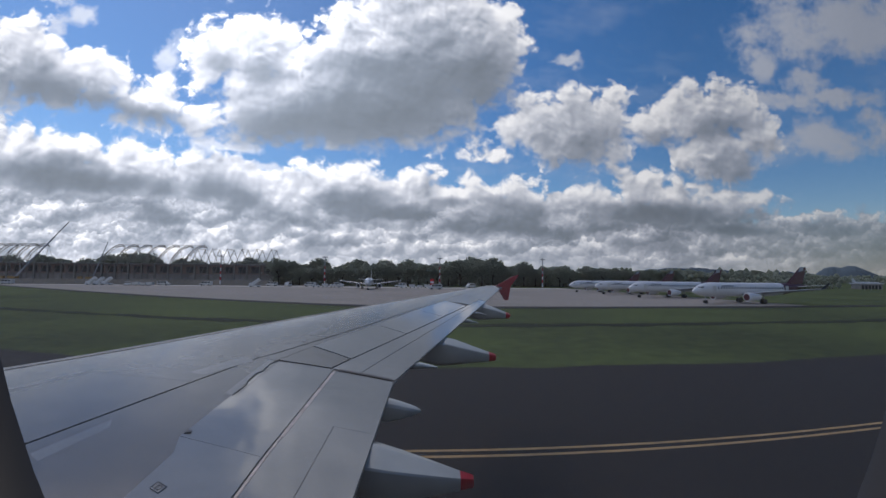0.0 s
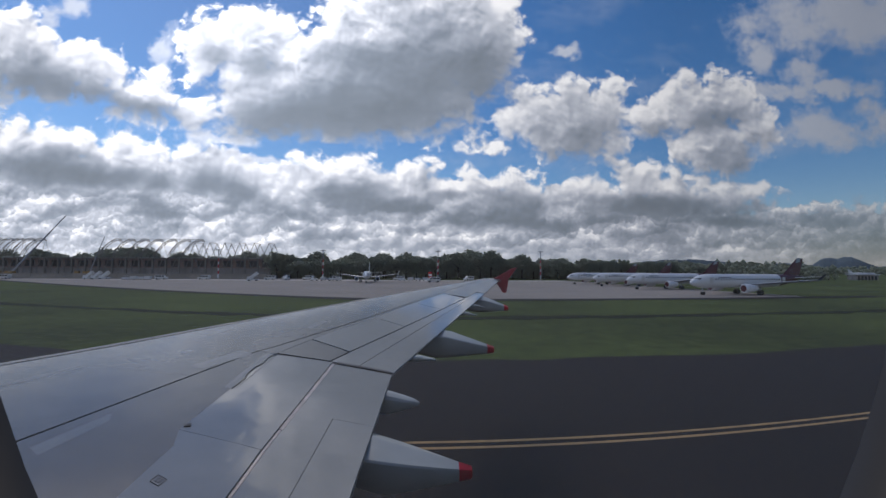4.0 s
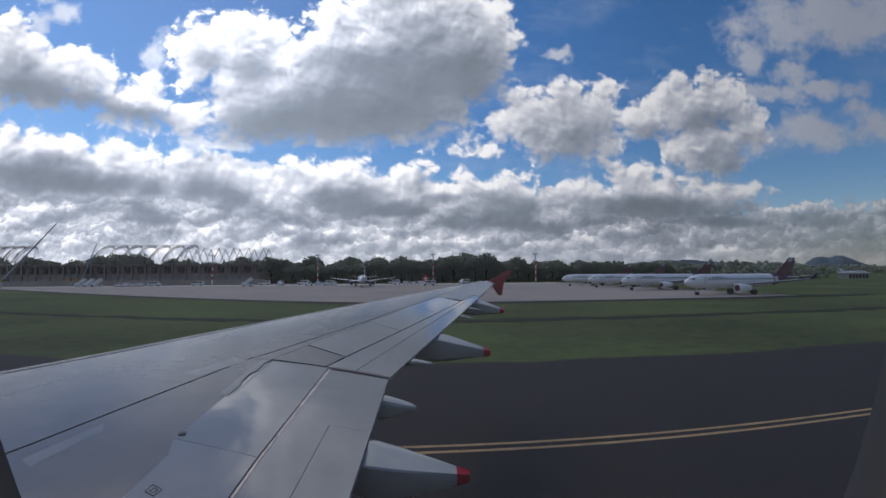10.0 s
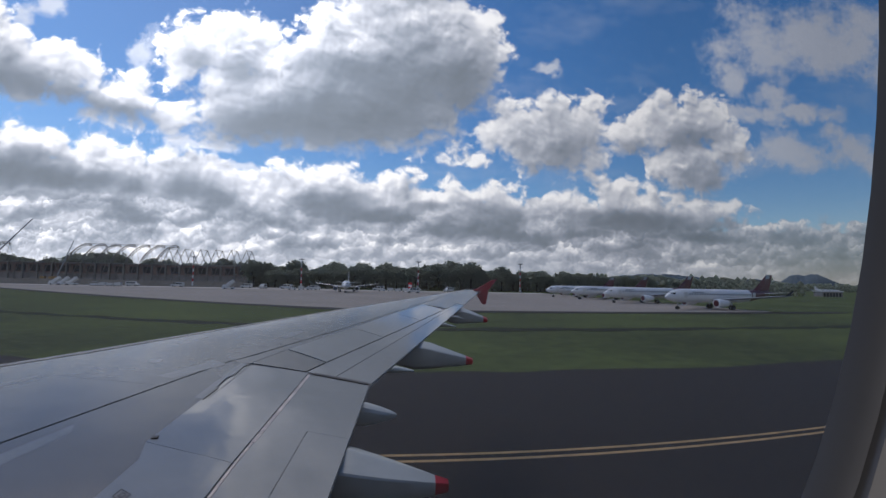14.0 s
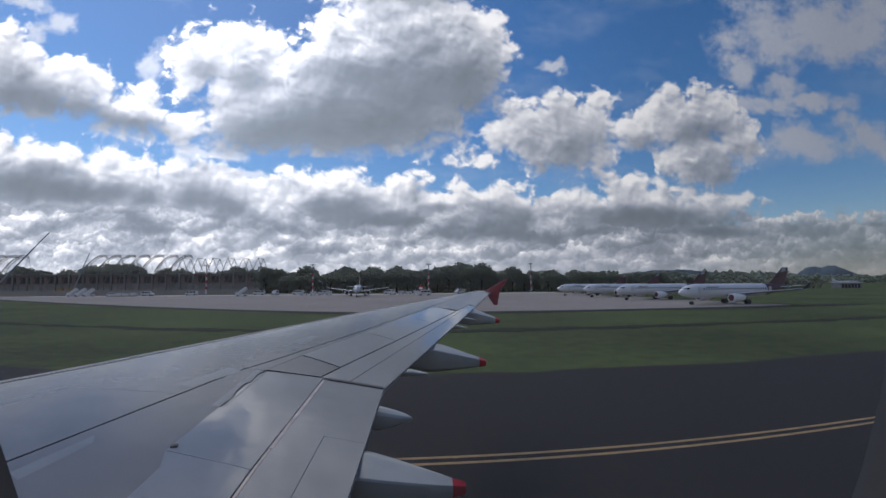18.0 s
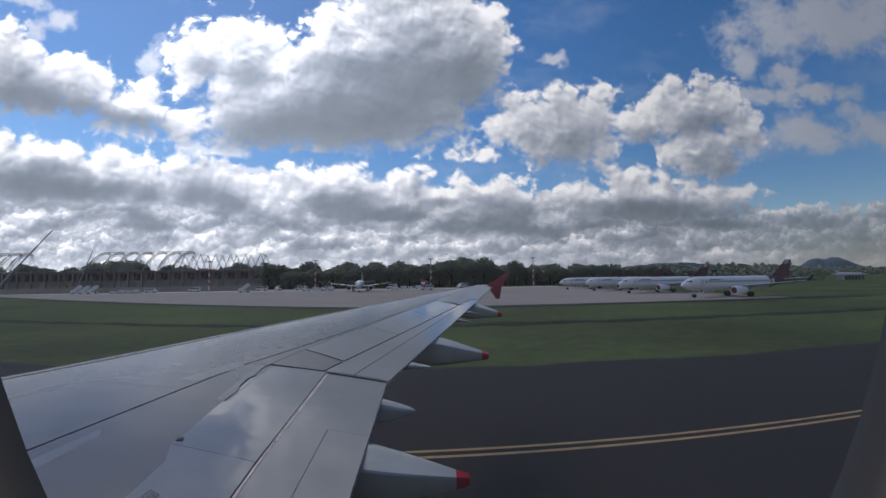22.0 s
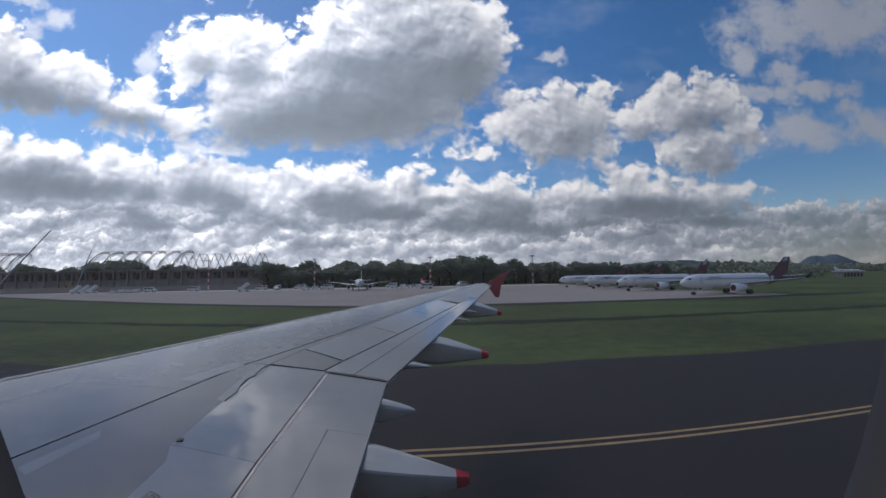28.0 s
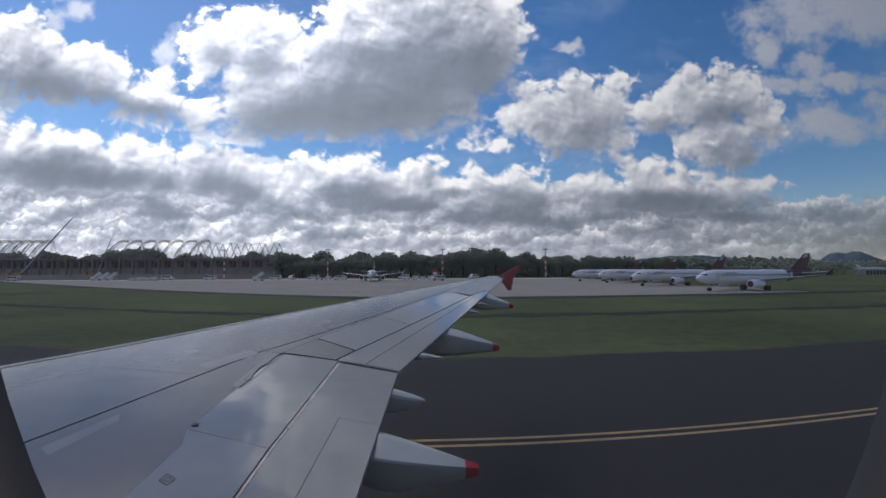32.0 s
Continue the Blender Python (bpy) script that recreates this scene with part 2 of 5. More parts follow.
def heap_light(tree, p, wide, high, seed):
    """Far heaps of cumulus, row behind row: each has a white head and a grey base."""
    p = vnode(tree, "ADD", vnode(tree, "MULTIPLY", p, (1, 1, 0)), (seed, 0.37 * seed, 0))
    big = noise_node(tree, p, 1.1 / wide, 2.0)
    small = noise_node(tree, p, 3.0 / wide, 8.0, 0.68)
    half = (0.5, 0.5, 0.5)
    q = vnode(tree, "ADD", p, vnode(tree, "SCALE", vnode(tree, "SUBTRACT", big.outputs["Color"], half), scale=0.7 * wide))
    q = vnode(tree, "ADD", q, vnode(tree, "SCALE", vnode(tree, "SUBTRACT", small.outputs["Color"], half), scale=1.35 * high))
    cell = tree.nodes.new("ShaderNodeTexVoronoi")
    cell.voronoi_dimensions, cell.feature = "2D", "F1"
    cell.inputs["Scale"].default_value = 1.0
    q = vnode(tree, "MULTIPLY", q, (1 / wide, 1 / high, 0))
    link(tree, q, cell.inputs["Vector"])
    off = tree.nodes.new("ShaderNodeSeparateXYZ")
    link(tree, vnode(tree, "SUBTRACT", q, cell.outputs["Position"]), off.inputs[0])
    tint = tree.nodes.new("ShaderNodeSeparateXYZ")
    link(tree, cell.outputs["Color"], tint.inputs[0])
    up = mnode(tree, "MULTIPLY_ADD", off.outputs["X"], -0.3, off.outputs["Y"])
    up = mnode(tree, "MULTIPLY_ADD", mnode(tree, "SUBTRACT", small.outputs["Fac"], 0.5), 2.3, up)
    lit_cell = ramped(tree, up, -0.32, 0.72, 0.08, 1.0, smooth=True)
    return mnode(tree, "MULTIPLY_ADD", mnode(tree, "SUBTRACT", tint.outputs["X"], 0.5), 0.2, lit_cell)


SUN_HIGH, SUN_BEARING = radians(58), radians(-28)
world = bpy.data.worlds.new("sky")
scene.world = world
world.use_nodes = True
wt = world.node_tree
wt.nodes.clear()
tc = wt.nodes.new("ShaderNodeTexCoord")
sx = wt.nodes.new("ShaderNodeSeparateXYZ")
link(wt, tc.outputs["Generated"], sx.inputs[0])
ahead = mnode(wt, "MAXIMUM", mnode(wt, "ABSOLUTE", sx.outputs["Y"]), 0.12)
cp = wt.nodes.new("ShaderNodeCombineXYZ")
link(wt, mnode(wt, "DIVIDE", sx.outputs["X"], ahead), cp.inputs[0])
link(wt, mnode(wt, "DIVIDE", sx.outputs["Z"], ahead), cp.inputs[1])
sxp = wt.nodes.new("ShaderNodeSeparateXYZ")
link(wt, cp.outputs[0], sxp.inputs[0])
place, high = cp.outputs[0], sxp.outputs["Y"]
half = (0.5, 0.5, 0.5)
loose = vnode(wt, "SCALE", vnode(wt, "SUBTRACT", noise_node(wt, place, 7.0, 3.0).outputs["Color"], half), scale=0.032)
p = vnode(wt, "MULTIPLY", vnode(wt, "ADD", place, loose), (1, 1, 0))


def bulk(tree, vec):
    """How far inside a cloud's outline a place lies."""
    acc = None
    for bank in (HIGH_CUMULUS, WEST_CUMULUS, WEST_ROW, MIDDLE_ROW, EAST_ROW, EAST_CUMULUS):
        for u, v, ru, rv, tilt in bank:
            m = min(ru, rv)
            d = mnode(tree, "MULTIPLY_ADD", lump(tree, vec, u, v, ru, rv, tilt), -m, m)
            if acc is None:
                acc = d
            else:
                n = tree.nodes.new("ShaderNodeMath")
                n.operation = "SMOOTH_MAX"
                link(tree, acc, n.inputs[0])
                link(tree, d, n.inputs[1])
                n.inputs[2].default_value = 0.02
                acc = n.outputs[0]
    return acc


body = bulk(wt, p)
overhead = bulk(wt, vnode(wt, "ADD", p, (-0.012, 0.034, 0)))
under_side = mnode(wt, "SUBTRACT", overhead, body)
# broken clouds outside the view
far = noise_node(wt, place, 1.7, 4.0)
out = ramped(wt, vnode(wt, "LENGTH", place), 1.25, 1.8)
wide = mnode(wt, "MULTIPLY_ADD", mnode(wt, "SUBTRACT", far.outputs["Fac"], 0.635), 0.5, ramped(wt, out, 0.0, 1.0, -0.5, 0.0))
body = mnode(wt, "MAXIMUM", body, wide)
# rows behind rows that close up towards the skyline
spread = vnode(wt, "MULTIPLY", vnode(wt, "ADD", place, loose), (1, 1.4, 0))
row_here = noise_node(wt, spread, 9.5, 6.0, 0.56).outputs["Fac"]
row_over = noise_node(wt, vnode(wt, "ADD", spread, (-0.014, 0.045, 0)), 9.5, 6.0, 0.56).outputs["Fac"]
top = mnode(wt, "SUBTRACT", ramped(wt, sxp.outputs["X"], -0.55, 0.15, 0.275, 0.205), ramped(wt, sxp.outputs["X"], 0.62, 0.78, 0.0, 0.05))
closed = mnode(wt, "MULTIPLY_ADD", mnode(wt, "SUBTRACT", row_here, 0.5), 0.12, mnode(wt, "SUBTRACT", top, high))
core = mnode(wt, "MAXIMUM", mnode(wt, "ADD", body, 0.013), mnode(wt, "MULTIPLY", closed, 2.0))
billows = billow_group()
relief = []
for shift in ((0, 0, 0), (-0.006, 0.011, 0), (-0.016, 0.028, 0)):
    n = wt.nodes.new("ShaderNodeGroup")
    n.node_tree = billows
    link(wt, vnode(wt, "ADD", place, shift), n.inputs[0])
    relief.append(n.outputs[0])
here = mnode(wt, "ADD", core, relief[0])
# light that gets through: little through the deep parts, much through heads and rims
q = vnode(wt, "ADD", p, vnode(wt, "SCALE", vnode(wt, "SUBTRACT", noise_node(wt, place, 15.0, 5.0, 0.55).outputs["Color"], half), scale=0.034))
lit = None
for bank in (DEEP_CLOUD, DEEP_CLOUD_WEST, DEEP_CLOUD_LOW, DEEP_CLOUD_ROWS, DEEP_CLOUD_EAST):
    for u, v, ru, rv, tilt, depth in bank:
        d = ramped(wt, lump(wt, q, u, v, ru, rv, tilt), 1.40, 0.20, 1.0, 1.0 - min(0.8, 1.22 * depth), smooth=True)
        lit = d if lit is None else mnode(wt, "MULTIPLY", lit, d)
near_sky = ramped(wt, mnode(wt, "SUBTRACT", body, mnode(wt, "SUBTRACT", 0.19, high)), 0.02, -0.05)
row_rise = mnode(wt, "SUBTRACT", row_here, row_over)
heaps = mnode(wt, "MULTIPLY_ADD", heap_light(wt, place, 0.105, 0.050, 2.0), 0.55, mnode(wt, "MULTIPLY", heap_light(wt, place, 0.060, 0.026, 5.0), 0.45))
row_light = mnode(wt, "MULTIPLY_ADD", row_rise, 0.45, mnode(wt, "MULTIPLY_ADD", heaps, 0.56, 0.405))
lit = mnode(wt, "MULTIPLY", lit, blend(wt, near_sky, ramped(wt, here, 0.008, 0.075, 1.0, 0.70), row_light))
lit = mnode(wt, "MULTIPLY", lit, blend(wt, ramped(wt, body, -0.03, 0.0), 1.0, ramped(wt, under_side, -0.012, 0.034, 1.0, 0.60)))
slope = mnode(wt, "ADD", mnode(wt, "MULTIPLY", mnode(wt, "SUBTRACT", relief[0], relief[1]), 10.0), mnode(wt, "MULTIPLY", mnode(wt, "SUBTRACT", relief[0], relief[2]), 6.0))
slope = mnode(wt, "MULTIPLY", slope, mnode(wt, "MULTIPLY_ADD", near_sky, 0.1, 1.0))
lit = mnode(wt, "MULTIPLY_ADD", slope, mnode(wt, "MULTIPLY_ADD", lit, 0.80, 0.01), lit)
# far haze evens out the light close to the skyline
lit = blend(wt, ramped(wt, high, 0.075, 0.0, 0.0, 0.75), lit, 0.57)
lit = mnode(wt, "ADD", lit, 0.0, clamp=True)
# shaded undersides fray out softly, sunlit heads end crisply
cover = ramped(wt, mnode(wt, "DIVIDE", here, mnode(wt, "MULTIPLY_ADD", lit, -0.038, 0.060)), 0.0, 1.0, smooth=True)
cover = mnode(wt, "MULTIPLY", cover, ramped(wt, sxp.outputs["X"], 0.55, 1.0, 1.0, 0.80))
shade = wt.nodes.new("ShaderNodeValToRGB")
cr = shade.color_ramp
cr.elements[0].position, cr.elements[0].color = 0.0, (1.6, 2.0, 2.45, 1)
cr.elements[1].position, cr.elements[1].color = 1.0, (10.6, 11.2, 11.8, 1)
for at, tone in ((0.25, (2.3, 2.85, 3.6)), (0.5, (3.8, 4.45, 5.45)), (0.75, (6.4, 7.1, 8.2))):
    cr.elements.new(at).color = (*tone, 1)
link(wt, lit, shade.inputs["Fac"])
sky = wt.nodes.new("ShaderNodeTexSky")
sky.sky_type, sky.sun_disc = "NISHITA", False
sky.sun_elevation, sky.sun_rotation = SUN_HIGH, SUN_BEARING
sky.dust_density, sky.ozone_density = 0.2, 3.0
deep = wt.nodes.new("ShaderNodeHueSaturation")
deep.inputs["Saturation"].default_value, deep.inputs["Hue"].default_value = 1.33, 0.503
link(wt, ramped(wt, sxp.outputs["X"], -0.8, 0.6, 1.10, 0.62), deep.inputs["Value"])
link(wt, sky.outputs["Color"], deep.inputs["Color"])
mix = wt.nodes.new("ShaderNodeMix")
mix.data_type = "RGBA"
link(wt, cover, mix.inputs["Factor"])
# thin high veils
veil = noise_node(wt, vnode(wt, "MULTIPLY", vnode(wt, "ADD", cp.outputs[0], (3.1, 0.4, 0)), (1.6, 3.4, 1)), 2.6, 9.0, 0.66)
wisp = None
frayed = vnode(wt, "ADD", q, vnode(wt, "SCALE", vnode(wt, "SUBTRACT", noise_node(wt, place, 8.0, 7.0, 0.62).outputs["Color"], half), scale=0.11))
for u, v, ru, rv, tilt in THIN_CLOUD:
    d = mnode(wt, "SUBTRACT", 1.0, lump(wt, frayed, u, v, 1.3 * ru, 1.3 * rv, tilt))
    wisp = d if wisp is None else mnode(wt, "MAXIMUM", wisp, d)
fray = noise_node(wt, cp.outputs[0], 9.0, 9.0, 0.68)
wisp = mnode(wt, "MULTIPLY_ADD", mnode(wt, "SUBTRACT", fray.outputs["Fac"], 0.5), 3.0, mnode(wt, "MINIMUM", wisp, 0.62))
wisp = ramped(wt, wisp, -0.1, 0.75, 0.0, 0.82, smooth=True)
thin = wt.nodes.new("ShaderNodeMix")
thin.data_type = "RGBA"
sunward = ramped(wt, sxp.outputs["X"], -0.9, 0.30, 0.08, 0.0)
link(wt, mnode(wt, "MAXIMUM", mnode(wt, "MAXIMUM", wisp, sunward), ramped(wt, veil.outputs["Fac"], 0.50, 0.78, 0.0, 0.24)), thin.inputs["Factor"])
link(wt, deep.outputs["Color"], thin.inputs["A"])
link(wt, thin.outputs["Result"], mix.inputs["A"])
# clouds towards the sun shine more than those away from it
glow = ramped(wt, sxp.outputs["X"], -0.5, 1.05, 1.06, 0.36)
from_sun = vnode(wt, "LENGTH", vnode(wt, "SUBTRACT", place, (-0.30, 0.60, 0)))
glow = mnode(wt, "MULTIPLY", glow, ramped(wt, from_sun, 0.05, 0.55, 1.38, 0.96))
pale = vnode(wt, "SCALE", (6.8, 7.6, 8.8), scale=1.0)
link(wt, glow, pale.node.inputs["Scale"])
link(wt, pale, thin.inputs["B"])
shone = vnode(wt, "SCALE", shade.outputs["Color"], scale=1.0)
link(wt, glow, shone.node.inputs["Scale"])
link(wt, shone, mix.inputs["B"])
bg = wt.nodes.new("ShaderNodeBackground")
bg.inputs["Strength"].default_value = 0.10
link(wt, mix.outputs["Result"], bg.inputs["Color"])
wo = wt.nodes.new("ShaderNodeOutputWorld")
link(wt, bg.outputs[0], wo.inputs["Surface"])

sun_data = bpy.data.lights.new("sun", "SUN")
sun_data.energy, sun_data.angle, sun_data.color = 0.85, radians(28), (1.0, 0.95, 0.87)
sun = new("sun", sun_data)
sun.matrix_world = look((90 * math.sin(SUN_BEARING) * math.cos(SUN_HIGH), 90 * math.cos(SUN_BEARING) * math.cos(SUN_HIGH), 90 * math.sin(SUN_HIGH)), (0, 0, 0))


# ---- materials ----
def material(name, color, rough=0.6, metal=0.0, vary=0.15, scale=3.0, fine=40.0, bump=0.0, second=None, spec=0.5, island=0.0, wave=0.0):
    """A painted or natural surface with stains at one scale and grain at another."""
    m = bpy.data.materials.new(name)
    m.use_nodes = True
    t = m.node_tree
    b = t.nodes["Principled BSDF"]
    co = t.nodes.new("ShaderNodeTexCoord")
    n1 = t.nodes.new("ShaderNodeTexNoise")
    n1.inputs["Scale"].default_value, n1.inputs["Detail"].default_value = scale, 5.0
    n2 = t.nodes.new("ShaderNodeTexNoise")
    n2.inputs["Scale"].default_value, n2.inputs["Detail"].default_value = fine, 4.0
    for n in (n1, n2):
        link(t, co.outputs["Object"], n.inputs["Vector"])
    s = mnode(t, "MULTIPLY_ADD", n1.outputs["Fac"], 0.65, mnode(t, "MULTIPLY", n2.outputs["Fac"], 0.35))
    ramp = t.nodes.new("ShaderNodeValToRGB")
    lo = [c * (1 - vary) for c in color]
    hi = [min(1, c * (1 + vary)) for c in (second or color)]
    ramp.color_ramp.elements[0].position, ramp.color_ramp.elements[0].color = 0.33, (*lo, 1)
    ramp.color_ramp.elements[1].position, ramp.color_ramp.elements[1].color = 0.67, (*hi, 1)
    link(t, s, ramp.inputs["Fac"])
    out = ramp.outputs["Color"]
    if island:
        info = t.nodes.new("ShaderNodeObjectInfo")
        hsv = t.nodes.new("ShaderNodeHueSaturation")
        link(t, mnode(t, "MULTIPLY_ADD", info.outputs["Random"], 2 * island, 1 - island), hsv.inputs["Value"])
        link(t, out, hsv.inputs["Color"])
        out = hsv.outputs["Color"]
    link(t, out, b.inputs["Base Color"])
    link(t, mnode(t, "MULTIPLY_ADD", n1.outputs["Fac"], 0.3 * rough, 0.85 * rough), b.inputs["Roughness"])
    b.inputs["Metallic"].default_value = metal
    b.inputs["Specular IOR Level"].default_value = spec
    if wave:
        # skin that is not quite flat
        bp = t.nodes.new("ShaderNodeBump")
        bp.inputs["Strength"].default_value, bp.inputs["Distance"].default_value = 1.0, wave
        link(t, noise_node(t, co.outputs["Object"], 2.6, 3.0).outputs["Fac"], bp.inputs["Height"])
        link(t, bp.outputs["Normal"], b.inputs["Normal"])
    if bump:
        bp = t.nodes.new("ShaderNodeBump")
        bp.inputs["Strength"].default_value, bp.inputs["Distance"].default_value = bump, 0.02
        link(t, n2.outputs["Fac"], bp.inputs["Height"])
        link(t, bp.outputs["Normal"], b.inputs["Normal"])
    return m


def hazed_leaf_material():
    """Leaves that let some light through, their colour paled to stand in for distant haze."""
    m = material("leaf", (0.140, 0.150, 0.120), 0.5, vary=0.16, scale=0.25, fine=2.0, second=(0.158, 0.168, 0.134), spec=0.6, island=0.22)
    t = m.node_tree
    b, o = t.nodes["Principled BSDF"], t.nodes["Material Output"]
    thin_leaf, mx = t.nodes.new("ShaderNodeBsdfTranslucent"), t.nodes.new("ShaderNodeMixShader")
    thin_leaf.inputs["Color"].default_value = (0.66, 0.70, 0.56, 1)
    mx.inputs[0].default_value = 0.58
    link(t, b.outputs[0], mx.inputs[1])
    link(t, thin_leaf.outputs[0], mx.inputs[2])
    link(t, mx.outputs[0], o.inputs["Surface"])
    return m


M = {
    "grass": material("grass", (0.045, 0.062, 0.020), 0.95, vary=0.38, scale=0.045, fine=0.9, second=(0.073, 0.095, 0.029), spec=0.1),
    "grass_dark": material("grass_dark", (0.026, 0.030, 0.018), 0.95, vary=0.3, scale=0.2, fine=2.0, spec=0.1),
    "asphalt": material("asphalt", (0.0205, 0.0178, 0.0172), 0.9, vary=0.25, scale=0.12, fine=3.0, spec=0.2),
    "concrete": material("concrete", (0.285, 0.25, 0.215), 0.9, vary=0.15, scale=0.05, fine=0.8, spec=0.2),
    # concrete with sunlight put into its colour, for the apron's far edge
    "sunlit_concrete": material("sunlit_concrete", (0.52, 0.47, 0.40), 0.9, vary=0.12, scale=0.05, fine=0.8, spec=0.2),
    "yellow": material("yellow_paint", (0.34, 0.215, 0.09), 0.8, vary=0.35, scale=1.5, fine=9.0),
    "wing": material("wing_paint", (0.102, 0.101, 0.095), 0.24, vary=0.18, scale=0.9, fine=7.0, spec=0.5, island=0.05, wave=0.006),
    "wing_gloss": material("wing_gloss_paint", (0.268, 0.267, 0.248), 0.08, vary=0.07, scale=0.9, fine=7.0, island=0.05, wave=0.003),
    "patch": material("touch_up_paint", (0.160, 0.166, 0.162), 0.24, vary=0.1, scale=2, spec=0.5),
    # the jets' tail red, with the shade on the tails painted in
    "maroon": material("shaded_maroon_paint", (0.085, 0.012, 0.020), 0.35, vary=0.15, scale=0.5),
    "dim_steel": material("grey_steel", (0.21, 0.195, 0.175), 0.6, vary=0.2, scale=0.3),
    "wing_dark": material("wing_gap", (0.075, 0.068, 0.064), 0.8, vary=0.2),
    "wing_light": material("bare_aluminium", (0.46, 0.40, 0.37), 0.5, 0.2, vary=0.35, scale=5),
    "fairing": material("fairing_paint", (0.42, 0.43, 0.395), 0.4, vary=0.12, scale=1.5, fine=10),
    "red": material("red_paint", (0.50, 0.012, 0.02), 0.35, vary=0.12, scale=4),
    # the fence's red, dulled in colour to stand in for haze
    "fence_red": material("hazed_red_paint", (0.32, 0.018, 0.028), 0.4, vary=0.15, scale=4),
    "white": material("white_paint", (0.66, 0.66, 0.66), 0.3, vary=0.05, scale=0.3, fine=4),
    "dark": material("dark_rubber", (0.02, 0.02, 0.022), 0.7, vary=0.1),
    "glass": material("dark_glass", (0.02, 0.025, 0.03), 0.1, vary=0.1),
    "metal": material("grey_metal", (0.35, 0.36, 0.38), 0.4, 0.6, vary=0.1),
    "steel": material("pale_steel", (0.55, 0.54, 0.52), 0.5, vary=0.1, scale=0.3),
    "arch_steel": material("cream_steel", (0.36, 0.335, 0.285), 0.55, vary=0.15, scale=0.3),
    # dim tone painted for the shade inside the hall's bays
    "bay": material("painted_bay_shade", (0.085, 0.078, 0.074), 0.9, vary=0.3, scale=0.3, fine=2.0),
    # concrete and brick paled in colour to stand in for haze over the terminal
    "slab": material("hazed_raw_concrete", (0.26, 0.235, 0.22), 0.9, vary=0.25, scale=0.2, fine=1.5),
    "brick": material("hazed_red_brick", (0.27, 0.19, 0.165), 0.9, vary=0.25, scale=0.2, fine=1.5),
    # leaf colour holds painted-in haze, as all trees stand far off
    "leaf": hazed_leaf_material(),
    "bark": material("bark", (0.09, 0.07, 0.05), 0.9, vary=0.3),
    # forest tinted blue-grey, the distance haze painted into the colour
    "hill": material("hazed_hill_forest", (0.092, 0.118, 0.132), 1.0, vary=0.2, scale=0.004, fine=0.03, spec=0.0),
    "panel": material("cabin_panel", (0.27, 0.225, 0.20), 0.6, vary=0.05, scale=6, fine=60),
    "gasket": material("gasket", (0.058, 0.066, 0.082), 0.6, vary=0.1, scale=8),
    "reveal": material("reveal_plastic", (0.13, 0.14, 0.158), 0.5, vary=0.08, scale=8),
    "fuselage": material("fuselage_paint", (0.62, 0.62, 0.62), 0.3, vary=0.06, scale=0.8, fine=6),
    "blue": material("dark_blue_paint", (0.03, 0.04, 0.08), 0.35, vary=0.1),
}


# ---- mesh helpers ----
def mesh_of(name, bm, mat, smooth=True):
    me = bpy.data.meshes.new(name)
    bm.to_mesh(me)
    bm.free()
    me.materials.append(M[mat] if isinstance(mat, str) else mat)
    if smooth:
        me.polygons.foreach_set("use_smooth", [True] * len(me.polygons))
    return me


def part(name, bm, mat, parent=None, label="", smooth=True):
    ob = new(name, mesh_of(name, bm, mat, smooth))
    if smooth:
        ob.data.set_sharp_from_angle(angle=radians(40))
    if parent is not None:
        ob.parent = parent
    if label:
        tagged(ob, label)
    return ob


def thing(name, label, category, group="", kind="", at=None):
    ob = new(name)
    ob.empty_display_size = 0.2
    if at is not None:
        ob.matrix_basis = at
    return tagged(ob, label, category, group, kind)


def box(bm, x0, y0, z0, x1, y1, z1, m=None):
    vs = [bm.verts.new((x, y, z)) for x in (x0, x1) for y in (y0, y1) for z in (z0, z1)]
    if m is not None:
        for v in vs:
            v.co = m @ v.co
    for f in ((0, 1, 3, 2), (4, 6, 7, 5), (0, 4, 5, 1), (2, 3, 7, 6), (0, 2, 6, 4), (1, 5, 7, 3)):
        bm.faces.new([vs[i] for i in f])
    return bm


def boxed(*a, m=None, bevel=0.0):
    bm = box(bmesh.new(), *a, m)
    if bevel:
        bmesh.ops.bevel(bm, geom=bm.edges[:], offset=bevel, segments=2, affect="EDGES")
    bmesh.ops.recalc_face_normals(bm, faces=bm.faces[:])
    return bm


def rod(bm, a, b, r0, r1=None, n=8):
    """A tapered round bar from a to b."""
    a, b = Vector(a), Vector(b)
    r1 = r0 if r1 is None else r1
    q = (b - a).to_track_quat("Z", "Y").to_matrix()
    rings = []
    for c, r in ((a, r0), (b, r1)):
        rings.append([bm.verts.new(c + q @ Vector((math.cos(2 * math.pi * i / n) * r, math.sin(2 * math.pi * i / n) * r, 0))) for i in range(n)])
    for i in range(n):
        bm.faces.new((rings[0][i], rings[0][(i + 1) % n], rings[1][(i + 1) % n], rings[1][i]))
    bm.faces.new(rings[0][::-1])
    bm.faces.new(rings[1])
    return bm


def tube(bm, pts, r, n=6):
    for a, b in zip(pts, pts[1:]):
        rod(bm, a, b, r, r, n)
    return bm


def loft(bm, rings, caps=True):
    """Skin over rings of equal vertex count."""
    vs = [[bm.verts.new(p) for p in ring] for ring in rings]
    n = len(vs[0])
    for a, b in zip(vs, vs[1:]):
        for i in range(n):
            bm.faces.new((a[i], a[(i + 1) % n], b[(i + 1) % n], b[i]))
    if caps:
        bm.faces.new(vs[0][::-1])
        bm.faces.new(vs[-1])
    bmesh.ops.recalc_face_normals(bm, faces=bm.faces[:])
    return bm


